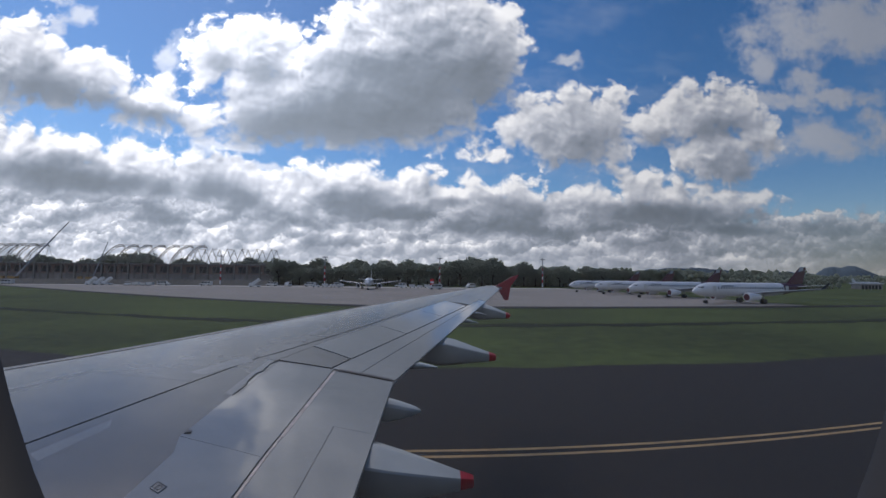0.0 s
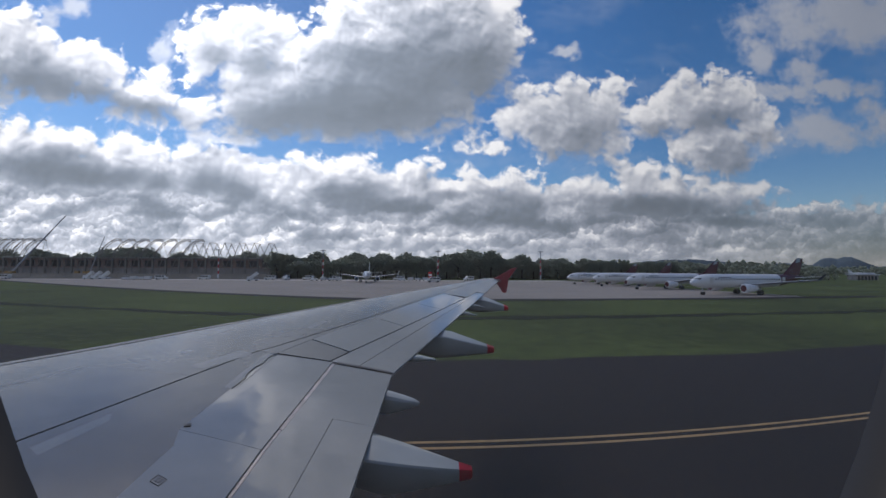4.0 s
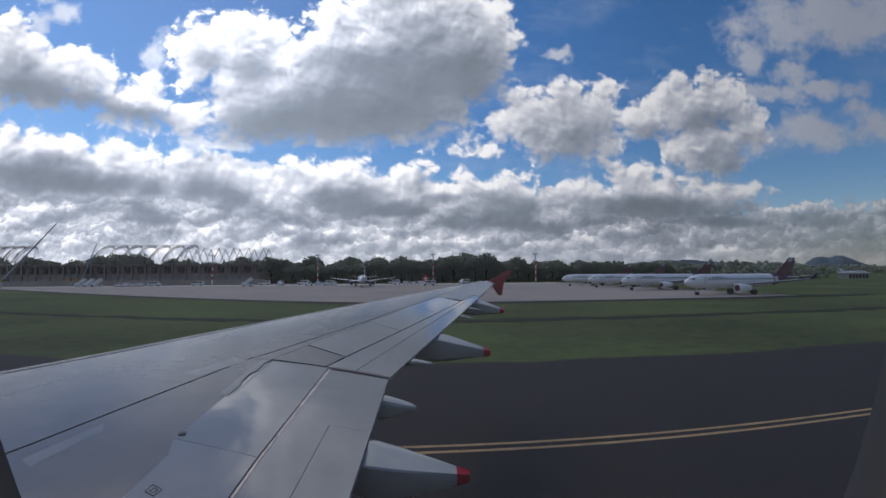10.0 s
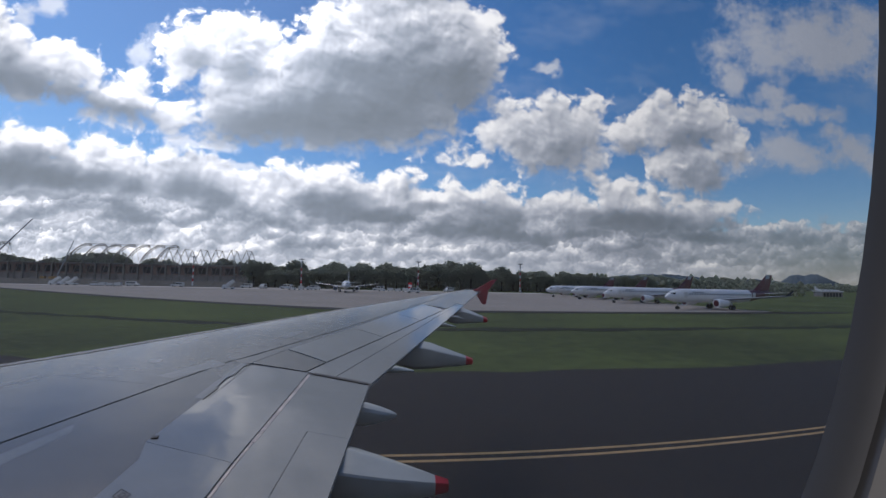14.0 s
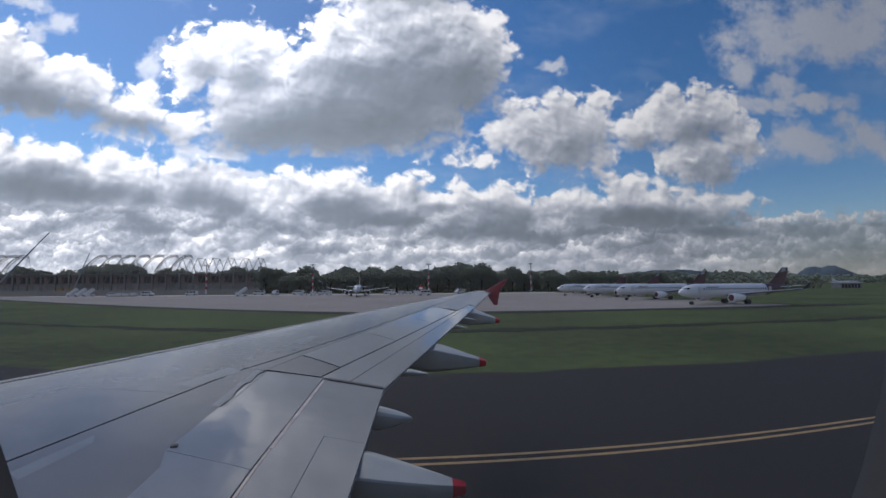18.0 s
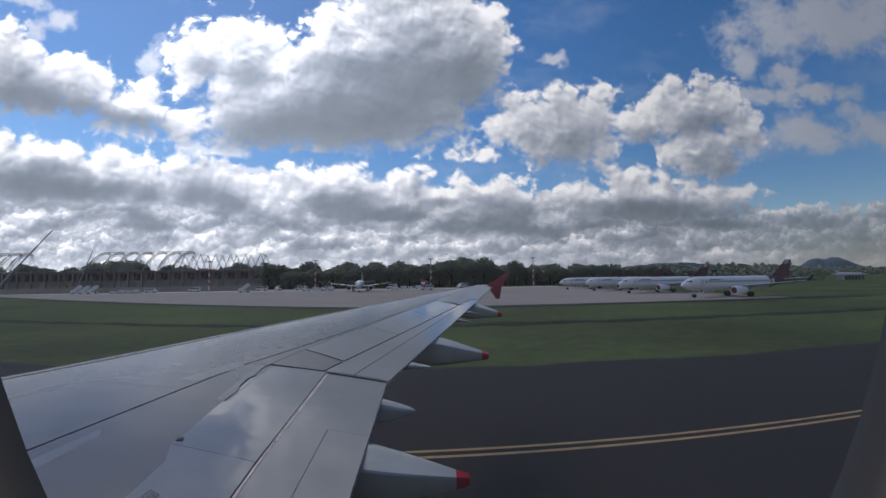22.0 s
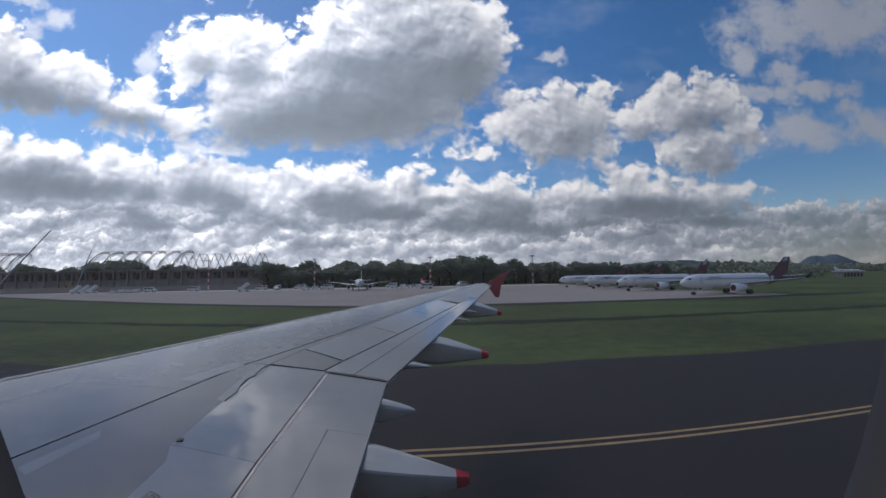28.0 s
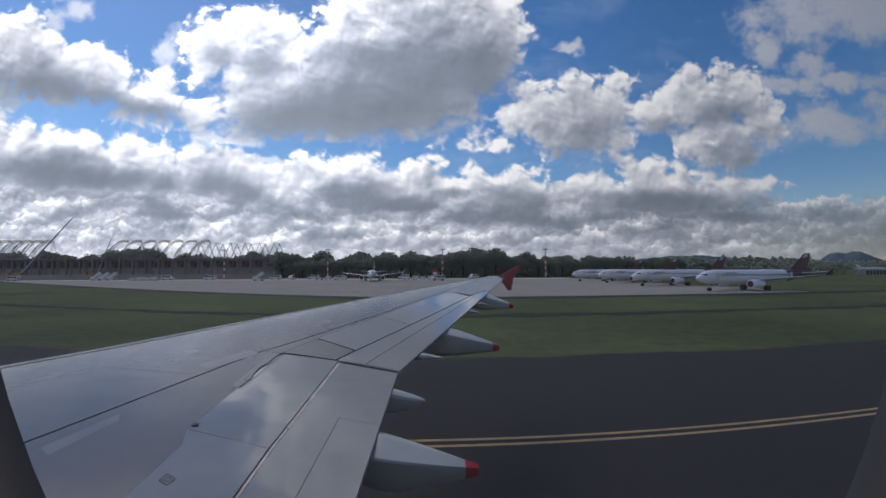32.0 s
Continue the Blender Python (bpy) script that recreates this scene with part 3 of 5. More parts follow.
def sheet(bm, rows, depth):
    """A plate over a grid of points, with its thickness downwards."""
    top = [[bm.verts.new(p) for p in r] for r in rows]
    low = [[bm.verts.new((p[0], p[1], p[2] - depth)) for p in r] for r in rows]
    nr, nc = len(rows), len(rows[0])
    for i in range(nr - 1):
        for j in range(nc - 1):
            bm.faces.new((top[i][j], top[i + 1][j], top[i + 1][j + 1], top[i][j + 1]))
            bm.faces.new((low[i][j], low[i][j + 1], low[i + 1][j + 1], low[i + 1][j]))
    for i in range(nr - 1):
        bm.faces.new((top[i][0], low[i][0], low[i + 1][0], top[i + 1][0]))
        bm.faces.new((top[i][-1], top[i + 1][-1], low[i + 1][-1], low[i][-1]))
    for j in range(nc - 1):
        bm.faces.new((top[0][j], top[0][j + 1], low[0][j + 1], low[0][j]))
        bm.faces.new((top[-1][j], low[-1][j], low[-1][j + 1], top[-1][j + 1]))
    bmesh.ops.recalc_face_normals(bm, faces=bm.faces[:])
    return bm


# ---- ground ----
def bow(x, y0):
    """The taxiway and what runs beside it swing gently away at both ends."""
    q = x / y0
    return y0 * (1 + 0.13 * q * q / (1 + 0.1 * q * q))


def strip(name, y0, y1, z, mat, x0=-900.0, x1=900.0, n=160, depth=0.02, kind="structure", label="", category="", lean=0.0, ragged=0.0):
    """A band of ground between two lines along the taxiway."""
    rows = []
    for i in range(n + 1):
        s = 2 * i / n - 1
        x = x0 + (x1 - x0) * (0.5 + 0.5 * (0.25 * s + 0.75 * s ** 3))
        a = y0 if y0 < 5 else bow(x, y0)
        a += ragged * noise.noise(Vector((x * 0.35, y0, 0)))
        b = bow(x, y1) + ragged * noise.noise(Vector((x * 0.35, y1, 0)))
        out = lean * max(0.0, -x) ** 2 / (max(0.0, -x) + 12.0)
        rows.append([(x, a + (out if y0 > 5 else 0), z), (x, b + out, z)])
    ob = part(name, sheet(bmesh.new(), rows, depth), mat)
    return tagged(ob, label, category, kind=kind)


gm = bmesh.new()
bmesh.ops.create_grid(gm, x_segments=40, y_segments=40, size=4600)
ground = part("ground", gm, "grass")
tagged(ground, "mown green airfield grass, flat, reaching the skyline", "grass", kind="structure")
strip("taxiway", -30, 22.3, 0.03, "asphalt", lean=0.14, n=700, ragged=0.5, label="dark worn asphalt taxiway with a wide shoulder", category="taxiway")
# the ditch is a flat band in a darker grass colour
strip("drainage_ditch", 41.4, 43.8, 0.02, "grass_dark", lean=0.25, n=500, ragged=1.2, label="dark shallow drainage ditch in the grass", category="ditch")
strip("apron", 71, 215, 0.04, "concrete", x0=-700, x1=70, lean=0.55, label="pale concrete parking apron", category="apron")
strip("apron_shoulder", 66.5, 71, 0.036, "asphalt", x0=-700, x1=86, lean=0.55, n=400, ragged=0.8, label="dark asphalt shoulder along the apron", category="apron")
# a paler strip paints the sunlight along the apron's far edge
strip("sunlit_apron_edge", 198, 213, 0.045, "sunlit_concrete", x0=-650, x1=66, lean=0.0, label="sunlit back edge of the apron, painted as paler concrete", category="road")
for k, (a, b) in enumerate(((11.28, 11.42), (11.67, 11.81))):
    strip("taxiway_edge_line", a, b, 0.035, "yellow", x0=-120, x1=120, label="faded yellow painted taxiway edge line", category="marking", depth=0.004)


# ---- the wing outside the window ----
W_Z0, W_DIH, W_INC, W_BUMP = 2.9695, 0.0753, (0.0483, 0.0446), 0.0595
W_LE, W_TE = (-6.0944, 0.5096, 0.002), (-0.4756, 0.0399, 0.2868)
Y_ROOT, Y_KINK, Y_TIP = 0.222, 4.785, 15.28


def le_x(y):
    return W_LE[0] + W_LE[1] * y + W_LE[2] * y * y


def te_x(y):
    return W_TE[0] + W_TE[1] * min(y, Y_KINK) + W_TE[2] * max(0.0, y - Y_KINK)


def skin(y, s, up=0.0):
    """The wing's upper surface at a span station and a part of the chord."""
    xl, xt = le_x(y), te_x(y)
    c, f = xt - xl, min(max(y / Y_TIP, 0), 1)
    inc = W_INC[0] * (1 - f) + W_INC[1] * f
    s = max(s, 0.0)
    z = W_Z0 + W_DIH * y + inc * (1 - s) * c + W_BUMP * c * math.sqrt(s) * (1 - s) / 0.385
    return Vector((xl + s * c, y, z + up))


def under(y, s):
    """The lower surface."""
    c = te_x(y) - le_x(y)
    p = skin(y, s)
    return Vector((p.x, p.y, skin(y, 0).z * (1 - s) + skin(y, 1).z * s - 0.055 * c * math.sqrt(max(s, 0)) * (1 - s) / 0.385 - 0.015))


def s_at(y, x):
    return (x - le_x(y)) / (te_x(y) - le_x(y))


def plate(y0, y1, fa, fb, ny=10, ns=8, up=0.0, skew0=0.0, skew1=0.0):
    """A skin panel from y0 to y1 between two chord lines; its ends may slant."""
    rows = []
    for i in range(ny + 1):
        row = []
        for j in range(ns + 1):
            t = j / ns
            y = (y0 + skew0 * t) * (1 - i / ny) + (y1 + skew1 * t) * i / ny
            a, b = fa(y), fb(y)
            row.append(skin(y, a + (b - a) * t, up))
        rows.append(row)
    return rows


wing = thing("aircraft_wing", "light grey airliner wing with red wingtip fence and red-tipped fairings", "wing")
# inner body, a little below the skin panels, shows in the gaps
rings = []
for i in range(41):
    y = Y_ROOT + (Y_TIP - Y_ROOT) * i / 40
    up = [skin(y, (j / 16) ** 1.6, -0.012) for j in range(17)]
    dn = [under(y, (j / 16) ** 1.6) for j in range(15, 0, -1)]
    rings.append(up + dn)
part("wing_body", loft(bmesh.new(), rings), "wing_dark", wing)
rows = [[under(Y_ROOT + (Y_TIP - Y_ROOT) * i / 30, (j / 12) ** 1.6) - Vector((0, 0, 0.004)) for j in range(13)] for i in range(31)]
part("lower_skin", sheet(bmesh.new(), rows, 0.003), "fairing", wing)
G = 0.003


def box_s(y):
    """The dark joint behind the wing box."""
    return s_at(y, te_x(y) - np.interp(y, (0.3, 2.69, 3.83, 5.04, 7.03, 9.09, 12.8, 15.3), (2.29, 1.797, 1.59, 1.36, 1.138, 0.985, 0.67, 0.36)))


def hinge_in(y):
    return s_at(y, -1.42 - 0.03 * (y - 2.3) if y < 2.9 else -1.505)


def aft_in(y):
    return s_at(y, -0.965 + 0.03 * max(0, y - 2.9))


def gap_after(f, d):
    return lambda y: f(y) + d / (te_x(y) - le_x(y))


def level(v):
    return lambda y: v


def out_front(y):
    return float(np.interp(y, (4.8, 5.47, 7.1, 8.83, 10.2, 11.4, 15.3), (0.635, 0.623, 0.617, 0.592, 0.585, 0.58, 0.56)))


def out_aft(y):
    return float(np.interp(y, (4.8, 5.2, 6.6, 8.7, 10.1, 11.5, 15.3), (0.80, 0.802, 0.818, 0.843, 0.862, 0.88, 0.88)))


part("leading_edge_strip", sheet(bmesh.new(), plate(Y_ROOT, Y_TIP - 0.02, lambda y: 0.0, lambda y: 0.02, 30, 6, 0.002), 0.004), "wing_light", wing, "bare metal strip along the leading edge")
# the slats' pale worn rear edge along the crest of the wing
crest = lambda y: float(np.interp(y, (2.2, 5.0, 6.6, 11.0, 15.2), (0.160, 0.160, 0.140, 0.135, 0.135)))
part("slat_edge", sheet(bmesh.new(), plate(2.2, Y_TIP - 0.3, crest, gap_after(crest, 0.016), 30, 2, 0.005), 0.005), "wing_light", wing, "pale worn metal edge along the slats")
# slats along the leading edge, then the box skin, panel by panel
cuts = (Y_ROOT, 2.2, 5.0, 7.9, 10.6, 13.2, Y_TIP - 0.02)
for a, b in zip(cuts, cuts[1:]):
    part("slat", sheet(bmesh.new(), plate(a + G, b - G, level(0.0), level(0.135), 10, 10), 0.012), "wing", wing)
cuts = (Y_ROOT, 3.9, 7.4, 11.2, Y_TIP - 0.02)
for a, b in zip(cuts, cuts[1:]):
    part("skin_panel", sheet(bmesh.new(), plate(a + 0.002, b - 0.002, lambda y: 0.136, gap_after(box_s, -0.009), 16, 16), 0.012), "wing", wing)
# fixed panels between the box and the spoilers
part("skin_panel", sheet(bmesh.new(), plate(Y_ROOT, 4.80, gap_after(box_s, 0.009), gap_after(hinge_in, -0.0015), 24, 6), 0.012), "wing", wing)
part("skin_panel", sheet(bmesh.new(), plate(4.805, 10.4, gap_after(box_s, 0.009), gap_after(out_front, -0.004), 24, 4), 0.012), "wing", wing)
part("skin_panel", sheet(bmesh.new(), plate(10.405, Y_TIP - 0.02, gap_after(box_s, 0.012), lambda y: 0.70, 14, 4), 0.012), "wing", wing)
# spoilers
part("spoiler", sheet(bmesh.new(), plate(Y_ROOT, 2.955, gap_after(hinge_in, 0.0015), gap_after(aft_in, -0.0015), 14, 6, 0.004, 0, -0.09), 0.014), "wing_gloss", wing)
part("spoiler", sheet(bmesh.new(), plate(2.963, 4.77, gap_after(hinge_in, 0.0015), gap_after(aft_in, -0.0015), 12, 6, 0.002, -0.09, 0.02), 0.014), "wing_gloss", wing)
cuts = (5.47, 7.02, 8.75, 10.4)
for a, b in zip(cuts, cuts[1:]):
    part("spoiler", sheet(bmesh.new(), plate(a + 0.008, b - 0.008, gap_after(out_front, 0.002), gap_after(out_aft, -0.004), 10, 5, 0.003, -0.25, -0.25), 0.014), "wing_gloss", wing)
part("skin_panel", sheet(bmesh.new(), plate(4.83, 5.455, gap_after(out_front, 0.002), gap_after(out_aft, -0.008), 5, 5, 0, 0, -0.25), 0.012), "wing", wing)
# flaps: a pale bare edge in front, then the flap skin with its tab
part("flap_leading_edge", sheet(bmesh.new(), plate(Y_ROOT, 3.17, gap_after(aft_in, 0.004), gap_after(aft_in, 0.020), 10, 2, -0.004), 0.012), "wing_light", wing, "pale bare metal strip")
part("flap_leading_edge", sheet(bmesh.new(), plate(3.175, 4.76, gap_after(aft_in, 0.004), gap_after(aft_in, 0.030), 10, 2, -0.002), 0.012), "wing_light", wing, "worn brownish bare metal strip")
tab = lambda y: s_at(y, -0.68 + 0.03 * (y - 2.4))
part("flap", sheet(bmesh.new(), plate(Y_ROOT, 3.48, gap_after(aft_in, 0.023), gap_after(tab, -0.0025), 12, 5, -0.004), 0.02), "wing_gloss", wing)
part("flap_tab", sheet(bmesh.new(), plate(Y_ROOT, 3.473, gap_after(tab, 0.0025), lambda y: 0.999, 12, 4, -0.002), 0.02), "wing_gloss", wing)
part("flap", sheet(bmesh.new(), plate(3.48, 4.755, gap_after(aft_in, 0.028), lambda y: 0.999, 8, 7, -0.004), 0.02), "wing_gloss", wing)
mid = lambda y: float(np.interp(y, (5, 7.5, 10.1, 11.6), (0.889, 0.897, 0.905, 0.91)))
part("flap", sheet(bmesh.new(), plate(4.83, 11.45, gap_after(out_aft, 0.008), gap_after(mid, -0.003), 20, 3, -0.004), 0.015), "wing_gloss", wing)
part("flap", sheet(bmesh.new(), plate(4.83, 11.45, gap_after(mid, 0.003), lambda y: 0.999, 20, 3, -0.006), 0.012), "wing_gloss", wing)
part("skin_panel", sheet(bmesh.new(), plate(10.41, 11.47, gap_after(out_front, 0.004), gap_after(out_aft, -0.004), 4, 4), 0.012), "wing", wing)
part("aileron", sheet(bmesh.new(), plate(11.49, Y_TIP - 0.25, lambda y: 0.715, lambda y: 0.999, 12, 4), 0.012), "wing", wing)
part("skin_panel", sheet(bmesh.new(), plate(11.475, Y_TIP - 0.02, lambda y: 0.585, lambda y: 0.705, 10, 3, -0.002), 0.012), "wing", wing)
part("skin_panel", sheet(bmesh.new(), plate(Y_TIP - 0.24, Y_TIP - 0.02, lambda y: 0.71, lambda y: 0.999, 4, 4), 0.012), "wing", wing)
# a dark sheet paints the shade in the open gap between inner and outer flap
bm = sheet(bmesh.new(), [[skin(y, s_at(y, x), 0.003) for x in np.linspace(-0.86, -0.30, 6)] for y in (4.775, 4.80, 4.825)], 0.004)
part("flap_gap_shade", bm, "wing_dark", wing)
# seal strip with its stepped outline beside the inner spoiler, on a thin pale plate
SEAL = ((4.766, -1.480), (4.637, -1.509), (4.394, -1.488), (4.302, -1.524), (4.077, -1.510), (3.980, -1.487), (3.723, -1.492))


def patch(corners, up, depth, n=8):
    """A thin quad laid on the wing's skin; corners are (span, chordwise) places in order."""
    rows = []
    for i in range(n + 1):
        t = i / n
        row = []
        for j in range(n + 1):
            r = j / n
            y, x = [(1 - t) * ((1 - r) * corners[0][k] + r * corners[1][k]) + t * ((1 - r) * corners[3][k] + r * corners[2][k]) for k in (0, 1)]
            row.append(skin(y, s_at(y, x), up))
        rows.append(row)
    return sheet(bmesh.new(), rows, depth)


part("seal_plate", patch(((3.745, -1.565), (4.785, -1.580), (4.78, -1.515), (3.735, -1.507)), 0.0012, 0.0008), "patch", wing, "thin pale plate beside the seal")
bm = bmesh.new()
for (ya, xa), (yb, xb) in zip(SEAL, SEAL[1:]):
    rod(bm, skin(ya, s_at(ya, xa), 0.005), skin(yb, s_at(yb, xb), 0.005), 0.0042, n=5)
part("seal_strip", bm, "dark", wing, "black rubber seal strip")
bm = bmesh.new()
for ya, yb in ((3.72, 4.0), (4.0, 4.4), (4.4, 4.77)):
    rod(bm, skin(ya, s_at(ya, -1.468), 0.0045), skin(yb, s_at(yb, -1.468), 0.0045), 0.0014, n=4)
part("seal_edge", bm, "wing_dark", wing, "thin dark seal edge")
# lifting fitting and an access plate with its worn marking
bm = boxed(-0.020, -0.026, -0.004, 0.020, 0.026, 0.005, bevel=0.002)
bmesh.ops.transform(bm, matrix=Matrix.Translation(skin(3.03, s_at(3.03, -1.488), 0.002)) @ Euler((0, 0, radians(20))).to_matrix().to_4x4(), verts=bm.verts[:])
part("tie_down_fitting", bm, "dark", wing, "small dark recessed fitting")
part("access_plate", patch(((2.40, -1.355), (2.462, -1.350), (2.432, -1.288), (2.372, -1.298)), 0.0052, 0.001), "patch", wing, "small square access plate")
bm = bmesh.new()
ring = [skin(y, s_at(y, x), 0.0066) for y, x in ((2.40, -1.355), (2.462, -1.350), (2.432, -1.288), (2.372, -1.298))]
tube(bm, ring + ring[:1], 0.0016, 4)
hook = [skin(y, s_at(y, x), 0.0066) for y, x in ((2.405, -1.335), (2.437, -1.330), (2.425, -1.305), (2.398, -1.312))]
tube(bm, hook + hook[:1], 0.0016, 4)
part("plate_marking", bm, "wing_dark", wing, "worn dark marking on the plate")
# squares of fresher paint on the skin
for quad in (((2.56, -2.075), (3.06, -1.985), (2.96, -1.93), (2.50, -1.985)), ((4.13, -2.03), (4.78, -1.84), (4.70, -1.68), (4.10, -1.90)), ((4.53, -2.35), (4.66, -2.29), (4.585, -2.22), (4.465, -2.245)), ((5.3, -2.45), (5.75, -2.33), (5.70, -2.26), (5.27, -2.37)), ((6.0, -1.52), (6.5, -1.40), (6.45, -1.28), (5.95, -1.40)), ((8.6, -1.05), (9.2, -0.90), (9.15, -0.72), (8.55, -0.87)), ((9.8, -1.0), (10.7, -0.65), (10.65, -0.50), (9.75, -0.83)), ((3.35, -2.95), (3.9, -2.80), (3.88, -2.765), (3.34, -2.91))):
    part("paint_patch", patch(quad, 0.0008, 0.0004), "patch", wing, "paler touched-up paint patch")


def canoe(y, x0, x1, ridge, chine, keel, w, red, name="flap_track_fairing", narrow=0.30):
    """A flap track fairing: a pitched roof down to a chine, slab sides and a rounded keel.
    ridge is the height at the tail, chine and keel those at the trailing edge and at the tail."""
    xt = te_x(y)
    cut = x1 - red

    def line(ends, x):
        return ends[0] + (ends[1] - ends[0]) * (x - xt) / (x1 - xt)

    def ring(x_at):
        x = x_at
        t = (x - x0) / (x1 - x0)
        u = max(0.0, (x - xt) / (x1 - xt))
        top = line((skin(y, 1).z - 0.012, ridge), x) if x >= xt else skin(y, s_at(y, x)).z - 0.03
        x = max(x, xt)
        k = 1 - (1 - narrow) * u ** 1.3
        if red == 0:
            k = math.sqrt(max(0.004, 1 - u ** 2.4))
        k *= min(1.0, 0.15 + 2.2 * t)
        edge = min(line(chine, x), top - 0.012)
        low = line(keel, x) + (edge - line(keel, x)) * (1 - min(1.0, 0.1 + 1.6 * t))
        if red == 0:
            mid = 0.5 * (top + line(keel, x))
            low = mid + (low - mid) * k
            top = min(top, mid + (top - mid) * (0.35 + 0.65 * k))
            edge = mid + (top - mid) * 0.5
        low = min(low, edge - 0.02)
        d = edge - low
        half = [(0.0, top), (0.10, top - 0.004), (0.96, edge + 0.008), (1.0, edge - 0.006), (0.95, edge - 0.45 * d), (0.72, edge - 0.82 * d), (0.26, low)]
        if red == 0:
            half[1:3] = [(0.45, top - 0.10 * (top - edge)), (0.85, top - 0.55 * (top - edge))]
        sec = [(-px, pz) for px, pz in half] + [(px, pz) for px, pz in half[:0:-1]]
        return [(x_at, y + px * w * k, pz) for px, pz in sec]

    xs = [x0 + (cut - x0) * i / 18 for i in range(19)]
    body = part(name, loft(bmesh.new(), [ring(x) for x in xs]), "fairing", wing)
    body.data.set_sharp_from_angle(angle=radians(24))
    if red > 0:
        rings = [ring(cut + red * i / 4) for i in range(5)]
        mid = sum((Vector(p) for p in rings[-1]), Vector()) / len(rings[-1])
        rings.append([mid + (Vector(p) - mid) * 0.8 + Vector((0.012, 0, 0)) for p in rings[-1]])
        tip = part("fairing_tip", loft(bmesh.new(), rings), "red", body, "bright red fairing tip")
        tip.data.set_sharp_from_angle(angle=radians(24))
    return body


canoe(3.34, -0.95, 0.372, 2.99, (3.133, 2.962), (2.80, 2.895), 0.25, 0.085, narrow=0.15)
canoe(7.12, -0.95, 1.149, 3.222, (3.405, 3.198), (3.055, 3.12), 0.27, 0.10, narrow=0.18)
canoe(11.1, 0.3, 2.15, 3.545, (3.70, 3.515), (3.40, 3.435), 0.25, 0.10, narrow=0.2)
canoe(4.3, -0.75, 0.0, 3.20, (3.2, 3.17), (3.07, 3.12), 0.085, 0, "hinge_fairing")
canoe(5.6, -0.6, 0.20, 3.325, (3.36, 3.31), (3.29, 3.305), 0.07, 0, "hinge_fairing")
canoe(8.8, 0.2, 1.10, 3.55, (3.60, 3.54), (3.54, 3.535), 0.06, 0, "hinge_fairing")
canoe(9.8, 0.5, 1.40, 3.63, (3.68, 3.62), (3.62, 3.615), 0.06, 0, "hinge_fairing")
# wingtip fence
out = [(2.25, 4.10), (2.62, 4.22), (3.10, 4.50), (3.30, 4.54), (3.00, 4.14), (2.92, 3.68), (2.80, 3.68), (2.58, 4.02)]
fence = [[(x, 15.30 + dy, z) for x, z in out] for dy in (-0.03, 0.03)]
bm = loft(bmesh.new(), fence)
part("wingtip_fence", bm, "fence_red", wing, "red arrow-shaped wingtip fence", smooth=False)

# ---- the cabin round the camera ----
WIN_A, WIN_B, WIN_X, WIN_Z = 0.1598, 0.3087, 0.0152, 4.5540

WIN_ROUND = 2 / 2.32


def oval(k, y, n=72):
    """A rounded window outline, k times as wide, at a depth."""
    pts = []
    for i in range(n):
        c, s = math.cos(2 * math.pi * i / n), math.sin(2 * math.pi * i / n)
        c, s = math.copysign(abs(c) ** WIN_ROUND, c), math.copysign(abs(s) ** WIN_ROUND, s)
        pts.append((WIN_X + WIN_A * k * c, y, WIN_Z + (WIN_B + WIN_A * (k - 1)) * s))
    return pts


def band(profile, n=72):
    """A ring round the window swept along a profile of (size, depth)."""
    bm = bmesh.new()
    vs = [[bm.verts.new(p) for p in oval(k, y, n)] for k, y in profile]
    for a, b in zip(vs, vs[1:]):
        for i in range(n):
            bm.faces.new((a[i], a[(i + 1) % n], b[(i + 1) % n], b[i]))
    return bm


window = thing("window_1", "oval aircraft cabin window with dark rubber seal and grey reveal", "window", kind="structure")
part("window_seal", band([(1.75, 0.218), (1.0, 0.14), (1.012, 0.134), (1.04, 0.131), (1.046, 0.133)]), "gasket", window, "dark blue-grey rubber seal")
part("window_reveal", band([(1.046, 0.133), (1.052, 0.129), (1.10, 0.124), (1.112, 0.126)]), "reveal", window, "blue-grey moulded plastic reveal")
part("reveal_lip", band([(1.112, 0.126), (1.118, 0.121), (1.132, 0.118), (1.14, 0.114)]), "gasket", window, "thin dark rubber lip")
# side wall: an inner lining with the oval cut out, and an outer skin
bm = bmesh.new()
n = 72


def square(i, y, x0=-1.6, x1=1.6, z0=3.4, z1=5.3):
    a = 2 * math.pi * i / n
    c, s = math.cos(a), math.sin(a)
    k = min((x1 - WIN_X) / c if c > 1e-9 else ((x0 - WIN_X) / c if c < -1e-9 else 1e9), (z1 - WIN_Z) / s if s > 1e-9 else ((z0 - WIN_Z) / s if s < -1e-9 else 1e9))
    return (WIN_X + c * k, y, WIN_Z + s * k)


rings = [oval(1.14, 0.114), oval(1.15, 0.107), oval(1.24, 0.098), oval(1.7, 0.10), [square(i, 0.10) for i in range(n)], [square(i, 0.22) for i in range(n)], oval(1.76, 0.22)]
vs = [[bm.verts.new(p) for p in r] for r in rings]
for a, b in zip(vs, vs[1:]):
    for i in range(n):
        bm.faces.new((a[i], a[(i + 1) % n], b[(i + 1) % n], b[i]))
wall = part("wall_side", bm, "panel")
tagged(wall, "warm grey moulded cabin side wall round the window", "wall", kind="structure")
bm = boxed(-1.6, -3.5, 3.30, 1.6, 0.10, 3.40)
tagged(part("floor", bm, "reveal", smooth=False), "plain dark grey cabin floor", "floor", kind="structure")
bm = boxed(-1.6, -3.5, 5.22, 1.6, 0.10, 5.30)
tagged(part("ceiling", bm, "panel", smooth=False), "plain pale grey cabin ceiling", "ceiling", kind="structure")
